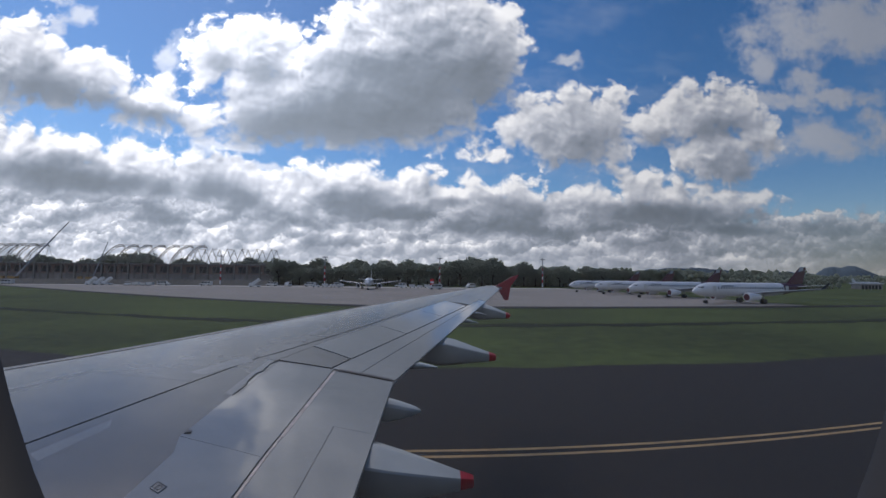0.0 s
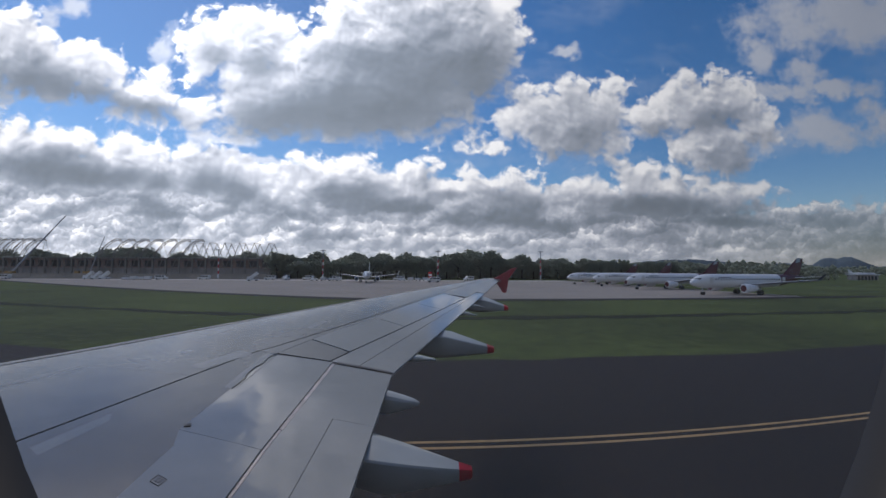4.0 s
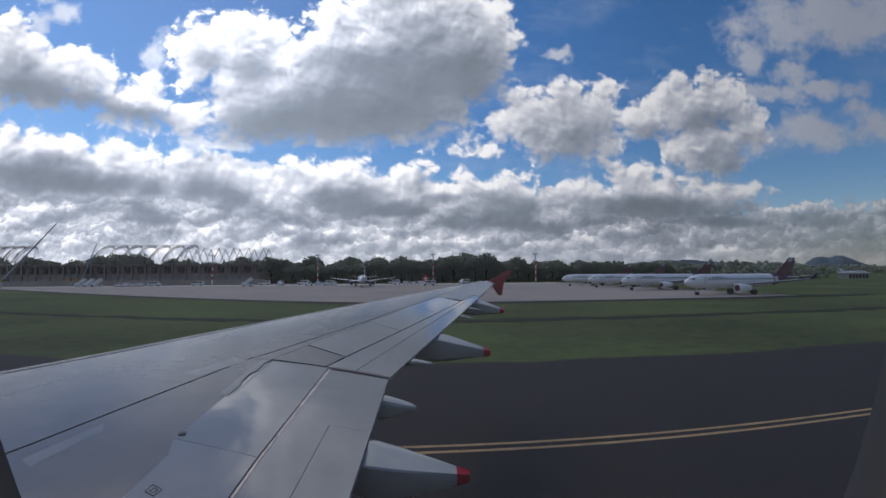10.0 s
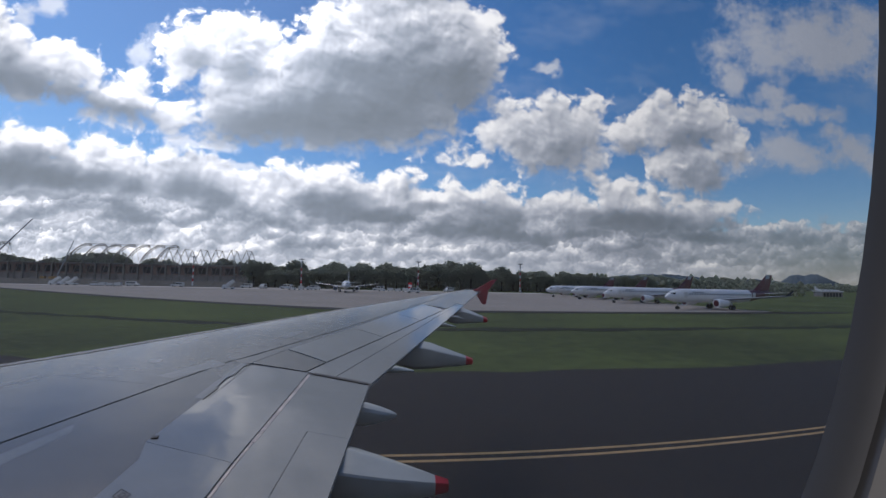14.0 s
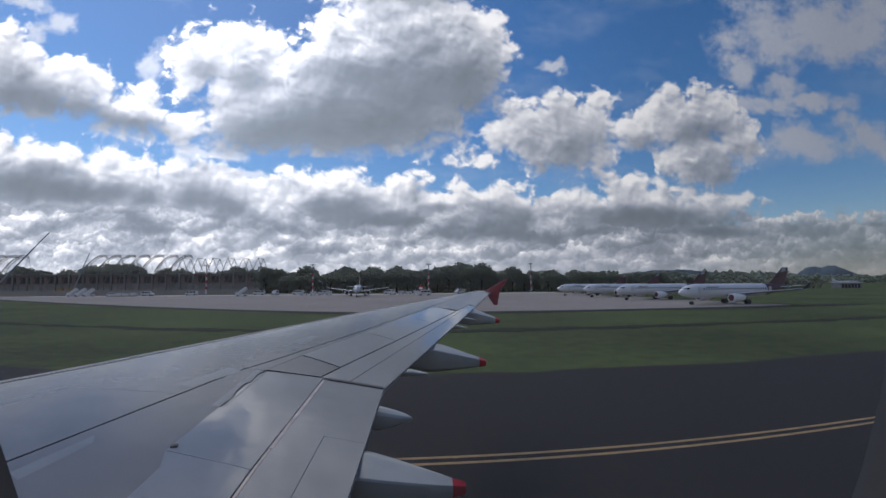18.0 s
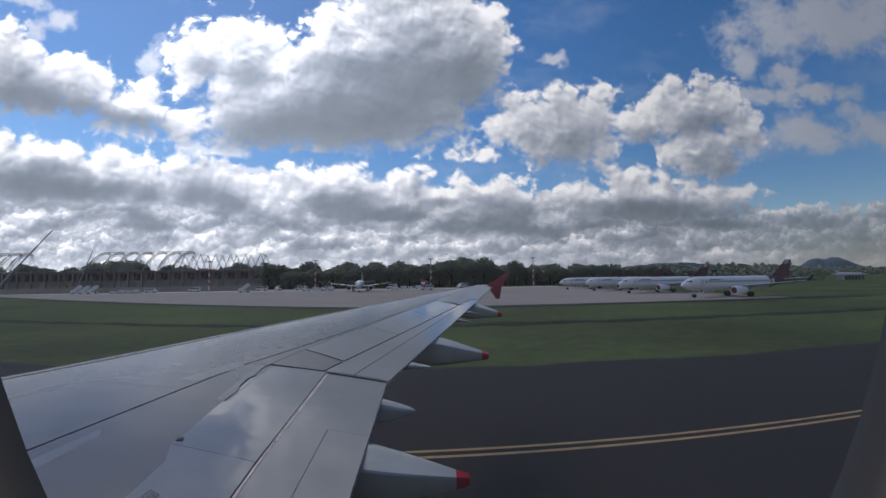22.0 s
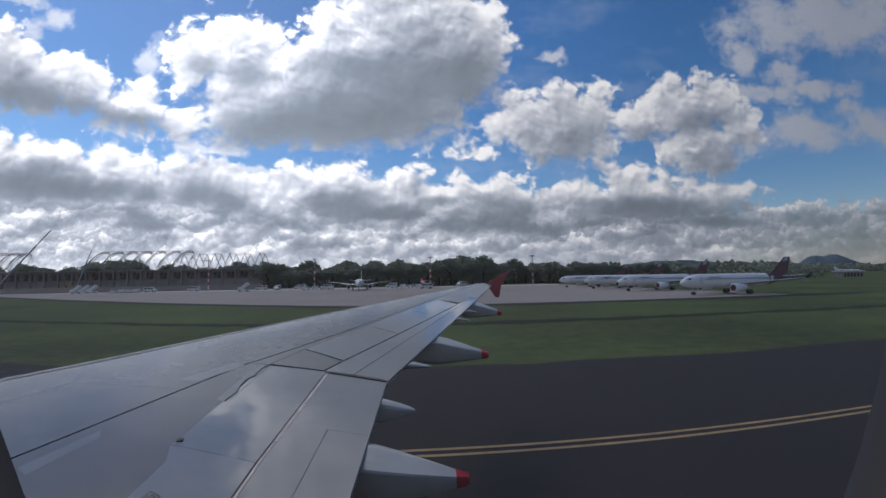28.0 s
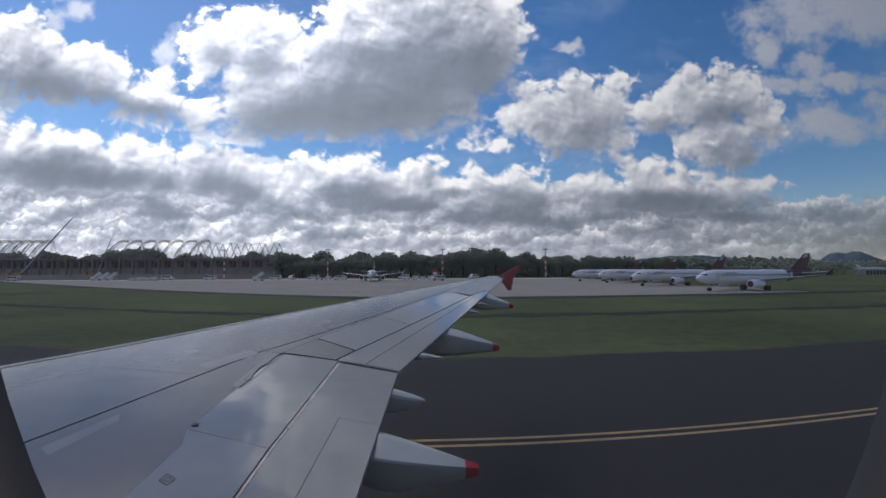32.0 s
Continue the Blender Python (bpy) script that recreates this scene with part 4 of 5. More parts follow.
for name, x in (("wall_front", -1.7), ("wall_rear", 1.6)):
    tagged(part(name, boxed(x, -3.5, 3.30, x + 0.1, 0.20, 5.30), "panel", smooth=False), "plain grey cabin partition wall", "wall", kind="structure")
bm = bmesh.new()
box(bm, -1.6, -3.6, 3.30, 1.6, -3.5, 4.25)
box(bm, -1.6, -3.6, 4.65, 1.6, -3.5, 5.30)
for x in (-1.6, -1.05, -0.5, 0.05, 0.6, 1.15):
    box(bm, x, -3.6, 4.25, x + 0.3, -3.5, 4.65)
bmesh.ops.recalc_face_normals(bm, faces=bm.faces[:])
tagged(part("wall_far", bm, "panel", smooth=False), "far cabin side wall with a row of window openings", "wall", kind="structure")

# the aircraft's outer shell round the cabin
FUS_Y, FUS_Z, FUS_R = -1.70, 4.35, 2.15
hull = thing("aircraft_fuselage", "white airliner fuselage with a row of cabin windows", "fuselage")


def hull_ring(x, r, a0, a1, n=40):
    return [(x, FUS_Y + r * math.cos(a0 + (a1 - a0) * i / n), FUS_Z + r * math.sin(a0 + (a1 - a0) * i / n)) for i in range(n + 1)]


side = math.asin(0.955 / FUS_R)
for x0, x1, a0, a1 in ((-17.0, -1.602, 0.0, 2 * math.pi), (1.602, 17.0, 0.0, 2 * math.pi), (-1.6, 1.6, side, 2 * math.pi - side)):
    bm = bmesh.new()
    n = 40 if a0 == 0 else 41
    vs = [[bm.verts.new(p) for p in hull_ring(x, r, a0, a1)[:n]] for x, r in ((x0, FUS_R), (x1, FUS_R), (x1, FUS_R - 0.04), (x0, FUS_R - 0.04))]
    for k in range(4):
        for i in range(40 if a0 == 0 else 39):
            p, q = vs[k], vs[(k + 1) % 4]
            bm.faces.new((p[i], p[(i + 1) % n], q[(i + 1) % n], q[i]))
    bmesh.ops.recalc_face_normals(bm, faces=bm.faces[:])
    part("shell_section", bm, "fuselage", hull)
porthole = mesh_of("cabin_window", boxed(-0.115, -0.03, -0.165, 0.115, 0.03, 0.165, bevel=0.028), "glass")
for i in range(-28, 29):
    if abs(i * 0.533) < 1.9:
        continue
    for s in (-1, 1):
        w = new("cabin_window", porthole)
        w.parent = hull
        w.location = (i * 0.533 + 0.0154, FUS_Y + s * (FUS_R - 0.008), FUS_Z + 0.2)


def pane_material():
    """Slightly dusty acrylic: clear, with a faint haze of dust and fine vertical scratches. The veil also stands in for
    hazy air.
    """
    m = bpy.data.materials.new("window_acrylic")
    m.use_nodes = True
    t = m.node_tree
    t.nodes.clear()
    co = t.nodes.new("ShaderNodeTexCoord")
    dust = noise_node(t, co.outputs["Object"], 14.0, 5.0)
    streak = noise_node(t, vnode(t, "MULTIPLY", co.outputs["Object"], (90, 1, 3)), 1.0, 3.0)
    amount = mnode(t, "MULTIPLY_ADD", dust.outputs["Fac"], 0.014, 0.026)
    amount = mnode(t, "ADD", amount, ramped(t, streak.outputs["Fac"], 0.66, 0.78, 0.0, 0.02))
    # extra veil towards the pane's forward edge stands in for sunward glare
    across = t.nodes.new("ShaderNodeSeparateXYZ")
    link(t, co.outputs["Object"], across.inputs[0])
    amount = mnode(t, "ADD", amount, ramped(t, across.outputs["X"], 0.02, -0.15, 0.0, 0.006))
    clear, haze = t.nodes.new("ShaderNodeBsdfTransparent"), t.nodes.new("ShaderNodeBsdfTranslucent")
    haze.inputs["Color"].default_value = (0.9, 0.9, 0.92, 1)
    mx = t.nodes.new("ShaderNodeMixShader")
    link(t, amount, mx.inputs[0])
    link(t, clear.outputs[0], mx.inputs[1])
    link(t, haze.outputs[0], mx.inputs[2])
    o = t.nodes.new("ShaderNodeOutputMaterial")
    link(t, mx.outputs[0], o.inputs["Surface"])
    return m


M["pane"] = pane_material()
bm = bmesh.new()
bm.faces.new([bm.verts.new(p) for p in oval(1.02, 0.141)])
pane = part("window_pane", bm, "pane", window, "dusty clear acrylic pane")
pane.visible_shadow = False

# unseen area lamps added at the far openings to brighten the cabin wall
for i, x in enumerate((-1.05, -0.5, 0.05, 0.6)):
    ld = bpy.data.lights.new("far_window_fill", "AREA")
    ld.shape, ld.size, ld.size_y, ld.energy, ld.color = "RECTANGLE", 0.25, 0.4, 11.0, (1.0, 0.97, 0.93)
    lo = new("far_window_fill", ld)
    lo.matrix_world = look((x + 0.425, -3.49, 4.45), (x + 0.425, 0, 4.40))

# ---- parked aircraft ----
def fuselage_rings(L, r, z):
    rings = []
    for t, k, dz in ((0.0, 0.03, -0.28), (0.012, 0.30, -0.24), (0.035, 0.55, -0.16), (0.065, 0.78, -0.08), (0.10, 0.93, -0.02), (0.14, 1.0, 0.0), (0.30, 1.0, 0), (0.50, 1.0, 0), (0.66, 1.0, 0), (0.74, 0.93, 0.06), (0.82, 0.76, 0.20), (0.90, 0.50, 0.38), (0.96, 0.28, 0.52), (1.0, 0.08, 0.60)):
        rings.append([(t * L, math.cos(2 * math.pi * i / 24) * r * k, z + dz * r + math.sin(2 * math.pi * i / 24) * r * 1.06 * k) for i in range(24)])
    return rings


def airfoil_slab(bm, root, tip, thick):
    """A flat tapered surface from a root chord to a tip chord; a chord is (front, back)."""
    rings = []
    for (a, b), th in ((root, thick), (tip, thick * 0.45)):
        a, b = Vector(a), Vector(b)
        span = (Vector(tip[0]) - Vector(root[0])).normalized()
        up = span.cross((b - a).normalized()).normalized()
        ring = [a + (b - a) * s + up * th * h for s, h in ((0, 0), (0.15, 0.5), (0.45, 0.5), (1, 0.05), (1, -0.05), (0.45, -0.5), (0.15, -0.5))]
        rings.append(ring)
    return loft(bm, rings)


def jet(name, L, at, label, tail="maroon", engine_mat="white", winglet=True, flip=1, group="parked jets on the apron", windows=26, r=None, cowl="dark"):
    """A parked twin-engined airliner, nose at its origin, tail along +x."""
    r = r or L * 0.043
    z = r * 1.06 + L * 0.045
    ob = thing(name, label, "airplane", group, at=at)
    part("fuselage", loft(bmesh.new(), fuselage_rings(L, r, z)), "white", ob)
    # tail colour sleeve
    rings = fuselage_rings(L, r * 1.008, z)[-5:]
    if tail != "white":
        part("tail_cone", loft(bmesh.new(), rings), tail, ob, "red painted tail section" if tail == "maroon" else "dark tail section")
    bm = bmesh.new()
    airfoil_slab(bm, ((0.80 * L, 0, z + r * 0.8), (0.965 * L, 0, z + r * 0.9)), ((0.945 * L, 0, z + r * 0.9 + 0.118 * L), (1.005 * L, 0, z + r * 0.9 + 0.118 * L)), 0.35)
    fin = part("fin", bm, tail, ob, "tall swept fin")
    if tail == "maroon":
        bm = bmesh.new()
        airfoil_slab(bm, ((0.917 * L, 0, z + r * 0.9 + 0.083 * L), (0.985 * L, 0, z + r * 0.9 + 0.094 * L)), ((0.946 * L, 0, z + r * 0.9 + 0.119 * L), (1.006 * L, 0, z + r * 0.9 + 0.119 * L)), 0.38)
        part("fin_top", bm, "metal", fin, "grey fin tip")
    for s in (-1, 1):
        bm = bmesh.new()
        airfoil_slab(bm, ((0.88 * L, s * r * 0.3, z + r * 0.45), (0.965 * L, s * r * 0.3, z + r * 0.45)), ((0.955 * L, s * 0.17 * L, z + r * 0.75), (0.99 * L, s * 0.17 * L, z + r * 0.75)), 0.22)
        part("tailplane", bm, "white", ob)
        bm = bmesh.new()
        airfoil_slab(bm, ((0.36 * L, s * r * 0.6, z - r * 0.65), (0.56 * L, s * r * 0.6, z - r * 0.7)), ((0.575 * L, s * 0.375 * L, z - r * 0.65 + 0.04 * L), (0.615 * L, s * 0.375 * L, z - r * 0.65 + 0.04 * L)), 0.5)
        w = part("wing", bm, "metal", ob, "grey wing")
        if winglet:
            bm = bmesh.new()
            airfoil_slab(bm, ((0.575 * L, s * 0.374 * L, z - r * 0.65 + 0.04 * L), (0.615 * L, s * 0.374 * L, z - r * 0.65 + 0.04 * L)), ((0.612 * L, s * 0.392 * L, z - r * 0.65 + 0.075 * L), (0.627 * L, s * 0.392 * L, z - r * 0.65 + 0.075 * L)), 0.14)
            part("winglet", bm, "blue" if tail == "maroon" else "white", w, "dark upturned winglet" if tail == "maroon" else "")
        # engine
        ey, ez, er = s * 0.125 * L, z - r * 1.05, L * 0.026
        prof = ((0.0, 0.92), (0.02, 1.04), (0.25, 1.06), (0.6, 0.95), (1.0, 0.62))
        rings = [[((0.30 + 0.105 * t) * L, ey + math.cos(2 * math.pi * i / 20) * er * k, ez + math.sin(2 * math.pi * i / 20) * er * k) for i in range(20)] for t, k in prof]
        eng = part("engine", loft(bmesh.new(), rings), engine_mat, ob)
        part("intake", loft(bmesh.new(), [[((0.2995 + d) * L, ey + math.cos(2 * math.pi * i / 20) * er * k, ez + math.sin(2 * math.pi * i / 20) * er * k) for i in range(20)] for d, k in ((-0.0003, 0.80), (0.004, 0.75))]), cowl, eng, "red engine intake cover" if cowl == "maroon" else "dark engine intake")
        part("pylon", boxed(0.33 * L, ey - 0.12, ez + er * 0.7, 0.42 * L, ey + 0.12, z - r * 0.55), "white", eng)
        # main gear
        gy = s * 0.085 * L
        g = part("landing_gear", rod(bmesh.new(), (0.49 * L, gy, 0.5), (0.49 * L, gy, z - r * 0.8), 0.13), "metal", ob)
        for dy in (-0.28, 0.28):
            part("wheel", rod(bmesh.new(), (0.49 * L, gy + dy - 0.13, 0.48), (0.49 * L, gy + dy + 0.13, 0.48), 0.48, n=16), "dark", g)
    g = part("nose_gear", rod(bmesh.new(), (0.105 * L, 0, 0.3), (0.105 * L, 0, z - r * 0.8), 0.09), "metal", ob)
    for dy in (-0.18, 0.18):
        part("wheel", rod(bmesh.new(), (0.105 * L, dy - 0.09, 0.33), (0.105 * L, dy + 0.09, 0.33), 0.33, n=14), "dark", g)
    # windows, doors, cockpit glazing
    pane = mesh_of("cabin_window", boxed(-0.13, -0.02, -0.19, 0.13, 0.02, 0.19, bevel=0.015), "glass")
    for s in (-1, 1):
        for i in range(windows):
            t = 0.17 + 0.55 * i / (windows - 1)
            w = new("cabin_window", pane)
            w.parent = ob
            w.location = (t * L, s * r * 0.975, z + r * 0.24)
        for t in (0.135, 0.765):
            k = 0.99 if t < 0.5 else 0.90
            part("cabin_door", boxed(t * L - 0.4, s * r * k - 0.03, z - r * 0.35, t * L + 0.4, s * r * k + 0.03, z + r * 0.55 if t < 0.5 else z + r * 0.6, bevel=0.02), "steel", ob, "cabin door outline")
        part("cockpit_window", boxed(0.048 * L, s * r * 0.56 - 0.12, z + r * 0.18, 0.082 * L, s * r * 0.56 + 0.17, z + r * 0.44, bevel=0.03), "glass", ob, "dark cockpit glazing")
    part("cockpit_window", boxed(0.036 * L, -r * 0.42, z + r * 0.14, 0.062 * L, r * 0.42, z + r * 0.42, bevel=0.05), "glass", ob, "dark cockpit glazing")
    # titles as plain bars
    for s in (-1, 1):
        bm = bmesh.new()
        for i in range(6):
            box(bm, (0.20 + 0.017 * i) * L, s * r * 0.89 - 0.02, z + r * 0.46, (0.212 + 0.017 * i) * L, s * r * 0.89 + 0.02, z + r * 0.62)
        bmesh.ops.recalc_face_normals(bm, faces=bm.faces[:])
        part("title_marking", bm, "blue", ob, "small dark title bars", smooth=False)
    return ob


ROW = ((50.8, 83.0), (50.9, 109.5), (51.5, 133.0), (50.2, 153.0))
first = jet("regional_jet", 29.5, pose(ROW[0][0], ROW[0][1], 0.05, 0, 0, 14), "white regional jet with dark red tail parked on the apron", cowl="maroon")
for x, y in ROW[1:]:
    copy_thing(first, pose(x, y, 0.05, 0, 0, 14))
jet("airliner", 31.0, pose(-19.0, 158.0, 0.05, 0, 0, 94), "white airliner parked nose-out on the apron", tail="white", group="")
jet("airliner", 34.0, pose(535, 505, 0.02, 0, 0, 178), "white airliner standing far off on the grass", tail="white", group="", winglet=False)


# ---- floodlight masts ----
def mast(at):
    ob = thing("floodlight_mast", "red and white banded floodlight mast at the apron edge", "mast", "masts along the apron", at=at)
    z = 0.0
    for i, h in enumerate((2.6, 1.5, 1.5, 1.5, 1.5, 1.5, 4.4)):
        part("mast_section", rod(bmesh.new(), (0, 0, z), (0, 0, z + h), 0.32 - 0.015 * i, 0.31 - 0.015 * i, 10), "white" if i % 2 == 0 and i < 6 else ("red" if i < 6 else "metal"), ob)
        z += h
    part("crossbar", boxed(-1.3, -0.08, z - 0.5, 1.3, 0.08, z - 0.34), "metal", ob)
    for x in (-1.15, -0.4, 0.4, 1.15):
        part("floodlight", boxed(x - 0.2, -0.3, z - 0.4, x + 0.2, 0.1, z + 0.05, bevel=0.03), "metal", ob)
    part("antenna", rod(bmesh.new(), (0, 0, z), (0, 0, z + 1.3), 0.04, 0.02), "metal", ob)
    part("foot", boxed(-0.6, -0.6, 0, 0.6, 0.6, 0.5, bevel=0.05), "concrete", ob)
    return ob


m0 = mast(pose(8.6, 224, 0))
for x in (-47.9, 60.2, -98.0):
    copy_thing(m0, pose(x, 224, 0))


# ---- terminal under construction ----
TY = 252.0
hall = thing("terminal_building", "unfinished concrete terminal hall with bare steel roof arches", "building")
part("ground_floor", boxed(-272, TY, 0, -82, TY + 40, 5.0), "slab", hall, smooth=False)
part("upper_floor", boxed(-271, TY + 3, 5.5, -83, TY + 40, 10.5), "brick", hall, smooth=False)
for z in (5.0, 10.5):
    part("floor_slab", boxed(-273, TY - 1, z, -81, TY + 41, z + 0.5), "slab", hall, smooth=False)
part("end_block", boxed(-282, TY - 4, 0, -252, TY + 30, 15.5), "slab", hall, "dark windowless end block", smooth=False)
for i in range(25):
    x = -250 + i * 7.0
    part("column", boxed(x - 0.4, TY - 0.9, 0, x + 0.4, TY - 0.1, 11), "dim_steel", hall, smooth=False)
# dark plates before the upper floor paint the shade of open bays
for i in range(24):
    x = -250 + i * 7.0
    part("bay_shade_plate", boxed(x + 1.2, TY + 2.6, 6.2, x + 5.8, TY + 2.96, 9.6), "bay", hall, "dark plate painted as an open bay's shade", smooth=False)


def arch(x, w, h, lean, z=11.0):
    """A leaning roof arch of three tubes with lacing between them."""
    bm = bmesh.new()
    lines = []
    for k, (dr, dy) in enumerate(((0, 0), (0.9, 1.2), (0.9, -1.2))):
        pts = []
        for i in range(13):
            a = math.pi * (0.04 + 0.57 * i / 12)
            pts.append(Vector((x - math.cos(a) * w + lean * math.sin(a), TY + 4 + dy, z + (h - dr) * math.sin(a))))
        lines.append(pts)
        tube(bm, pts, 0.16, 5)
    for i in range(12):
        rod(bm, lines[0][i], lines[1][i + 1], 0.08, n=4)
        rod(bm, lines[0][i], lines[2][i + 1], 0.08, n=4)
    end = lines[0][-1]
    rod(bm, end, (end.x + 2.6, TY + 4, z), 0.10, n=4)
    rod(bm, end, (end.x - 1.8, TY + 4, z), 0.10, n=4)
    part("roof_arch", bm, "arch_steel", hall, "pale steel lattice roof arch")


for i in range(8):
    arch(-249 + i * 5.6, 7.0, 10.5, 3.0)
for i in range(7):
    arch(-170 + i * 7.4, 6.5, 10.5, 3.5)
for x0, x1 in ((-248, -206), (-168, -122)):
    part("ridge_tube", rod(bmesh.new(), (x0, TY + 4, 21.4), (x1, TY + 4, 21.4), 0.12, n=5), "steel", hall, "thin steel ridge tube")
for i in range(6):
    x = -124 + i * 8.0
    bm = bmesh.new()
    for dy in (0, 9):
        tube(bm, [(x - 3.6, TY + 2 + dy, 10.5), (x, TY + 2 + dy, 19.5), (x + 3.6, TY + 2 + dy, 10.5)], 0.17, 5)
    rod(bm, (x, TY + 2, 19.5), (x, TY + 11, 19.5), 0.14, n=5)
    part("roof_brace", bm, "arch_steel", hall, "pale steel A-shaped roof brace")
for i in range(24):
    x = -246 + i * 7.0
    bm = bmesh.new()
    rod(bm, (x, TY - 1.6, 5.2), (x - 2.4, TY - 1.6, 12), 0.17, n=5)
    rod(bm, (x, TY - 1.6, 5.2), (x + 2.4, TY - 1.6, 12), 0.17, n=5)
    rod(bm, (x, TY - 1.6, 0), (x, TY - 1.6, 5.2), 0.22, n=6)
    part("branching_column", bm, "dim_steel", hall, "grey steel column that forks in two")

tower_block = thing("terminal_wing", "older low grey terminal with a raised plant block", "building")
part("hall", boxed(-420, TY + 10, 0, -300, TY + 45, 12), "slab", tower_block, smooth=False)
part("plant_block", boxed(-318, TY + 8, 12, -302, TY + 24, 18), "steel", tower_block, smooth=False)

fence = thing("hoarding", "pale grey site hoarding along the terminal", "fence")
for i in range(40):
    x = -270 + i * 4.9
    part("hoarding_panel", boxed(x, 226.0, 0, x + 4.8, 226.15, 2.6), "concrete", fence, smooth=False)


def crane(at, length, angle, label, r=0.55):
    ob = thing("mobile_crane", label, "crane", at=at)
    part("chassis", boxed(-5, -1.4, 0.7, 5, 1.4, 2.1, bevel=0.1), "yellow", ob)
    part("cab", boxed(-4.6, -1.3, 2.1, -2.4, 0.2, 3.7, bevel=0.15), "yellow", ob)
    part("turret", boxed(-0.5, -1.3, 2.1, 3.5, 1.3, 3.6, bevel=0.1), "yellow", ob)
    for x in (-3.8, -2.2, 2.2, 3.8):
        for s in (-1, 1):
            part("wheel", rod(bmesh.new(), (x, s * 1.2 - 0.2, 0.6), (x, s * 1.2 + 0.2, 0.6), 0.6, n=14), "dark", ob)
    c, s = math.cos(radians(angle)), math.sin(radians(angle))
    a = Vector((2.5, 0, 3.2))
    for k, (t0, t1) in enumerate(((0, 0.4), (0.36, 0.72), (0.68, 1.0))):
        part("boom_section", rod(bmesh.new(), a + Vector((c, 0, s)) * length * t0, a + Vector((c, 0, s)) * length * t1, r * (1 - 0.22 * k), n=6), "metal", ob)
    return ob


crane(pose(-210, 240, 0), 38, 49, "mobile crane with its long boom raised over the terminal", r=0.42)
crane(pose(-176, 246, 0), 20, 70, "small crane with a steep dark boom", r=0.3)


# ---- apron vehicles ----
def stairs(at, label):
    ob = thing("passenger_stairs", label, "stairs", "stair trucks by the terminal", at=at)
    part("chassis", boxed(-3, -1, 0.5, 3, 1, 1.1, bevel=0.06), "white", ob)
    part("cab", boxed(-3.2, -1, 1.1, -1.8, 1, 2.5, bevel=0.15), "white", ob)
    m = pose(0, 0, 0, 0, -38, 0)
    part("canopy", boxed(-2.6, -1.0, 2.2, 4.6, 1.0, 2.4, m=pose(-0.2, 0, 0.6, 0, -38, 0)), "white", ob)
    part("flight", boxed(-2.8, -0.9, 0.8, 4.4, 0.9, 1.1, m=pose(0.2, 0, 0.6, 0, -38, 0)), "steel", ob)
    for s in (-1, 1):
        part("handrail", boxed(-2.6, s * 0.95 - 0.05, 1.1, 4.4, s * 0.95 + 0.05, 2.2, m=pose(0, 0, 0.6, 0, -38, 0)), "white", ob)
    for x in (-2, 2):
        for s in (-1, 1):
            part("wheel", rod(bmesh.new(), (x, s * 0.9 - 0.15, 0.42), (x, s * 0.9 + 0.15, 0.42), 0.42, n=14), "dark", ob)
    return ob


st = stairs(pose(-152, 215, 0.05, 0, 0, 0), "white mobile passenger stairs parked before the terminal")
st.scale = (0.72, 0.72, 0.72)
for x, y in ((-148.5, 215), (-145, 215), (-69, 190)):
    copy_thing(st, pose(x, y, 0.05))


def van(at, label, L=5.2, H=2.1, mat="white", group="vans and carts on the apron"):
    ob = thing("van", label, "van", group, at=at)
    prof = [(-0.5, 0.18), (-0.5, 0.52), (-0.34, 0.58), (-0.2, 0.98), (0.46, 1.0), (0.5, 0.9), (0.5, 0.18)]
    rings = [[(x * L, y, z * H) for x, z in prof] for y in (-0.95, 0.95)]
    bm = loft(bmesh.new(), rings)
    bmesh.ops.bevel(bm, geom=bm.edges[:], offset=0.06, segments=2, affect="EDGES")
    part("body", bm, mat, ob)
    for s in (-1, 1):
        for a, b in ((-0.3, -0.12), (-0.08, 0.16), (0.2, 0.42)):
            part("side_window", boxed(a * L, s * 0.95 - 0.02, 0.6 * H, b * L, s * 0.95 + 0.02, 0.88 * H, bevel=0.015), "glass", ob)
        for x in (-0.3, 0.3):
            part("wheel", rod(bmesh.new(), (x * L, s * 0.85 - 0.12, 0.34), (x * L, s * 0.85 + 0.12, 0.34), 0.34, n=14), "dark", ob)
    return ob


v0 = van(pose(5, 175, 0.05, 0, 0, 10), "off-white minibus on the concrete apron", mat="steel")
for x, y, a in ((-60, 205, 90), (-38, 200, 15), (-52, 212, -10), (-100, 214, 0), (-118, 212, 180), (-70, 214, 5), (-190, 216, 0), (-210, 216, 180), (22, 206, 40), (-10, 208, 5)):
    copy_thing(v0, pose(x, y, 0.05, 0, 0, a))


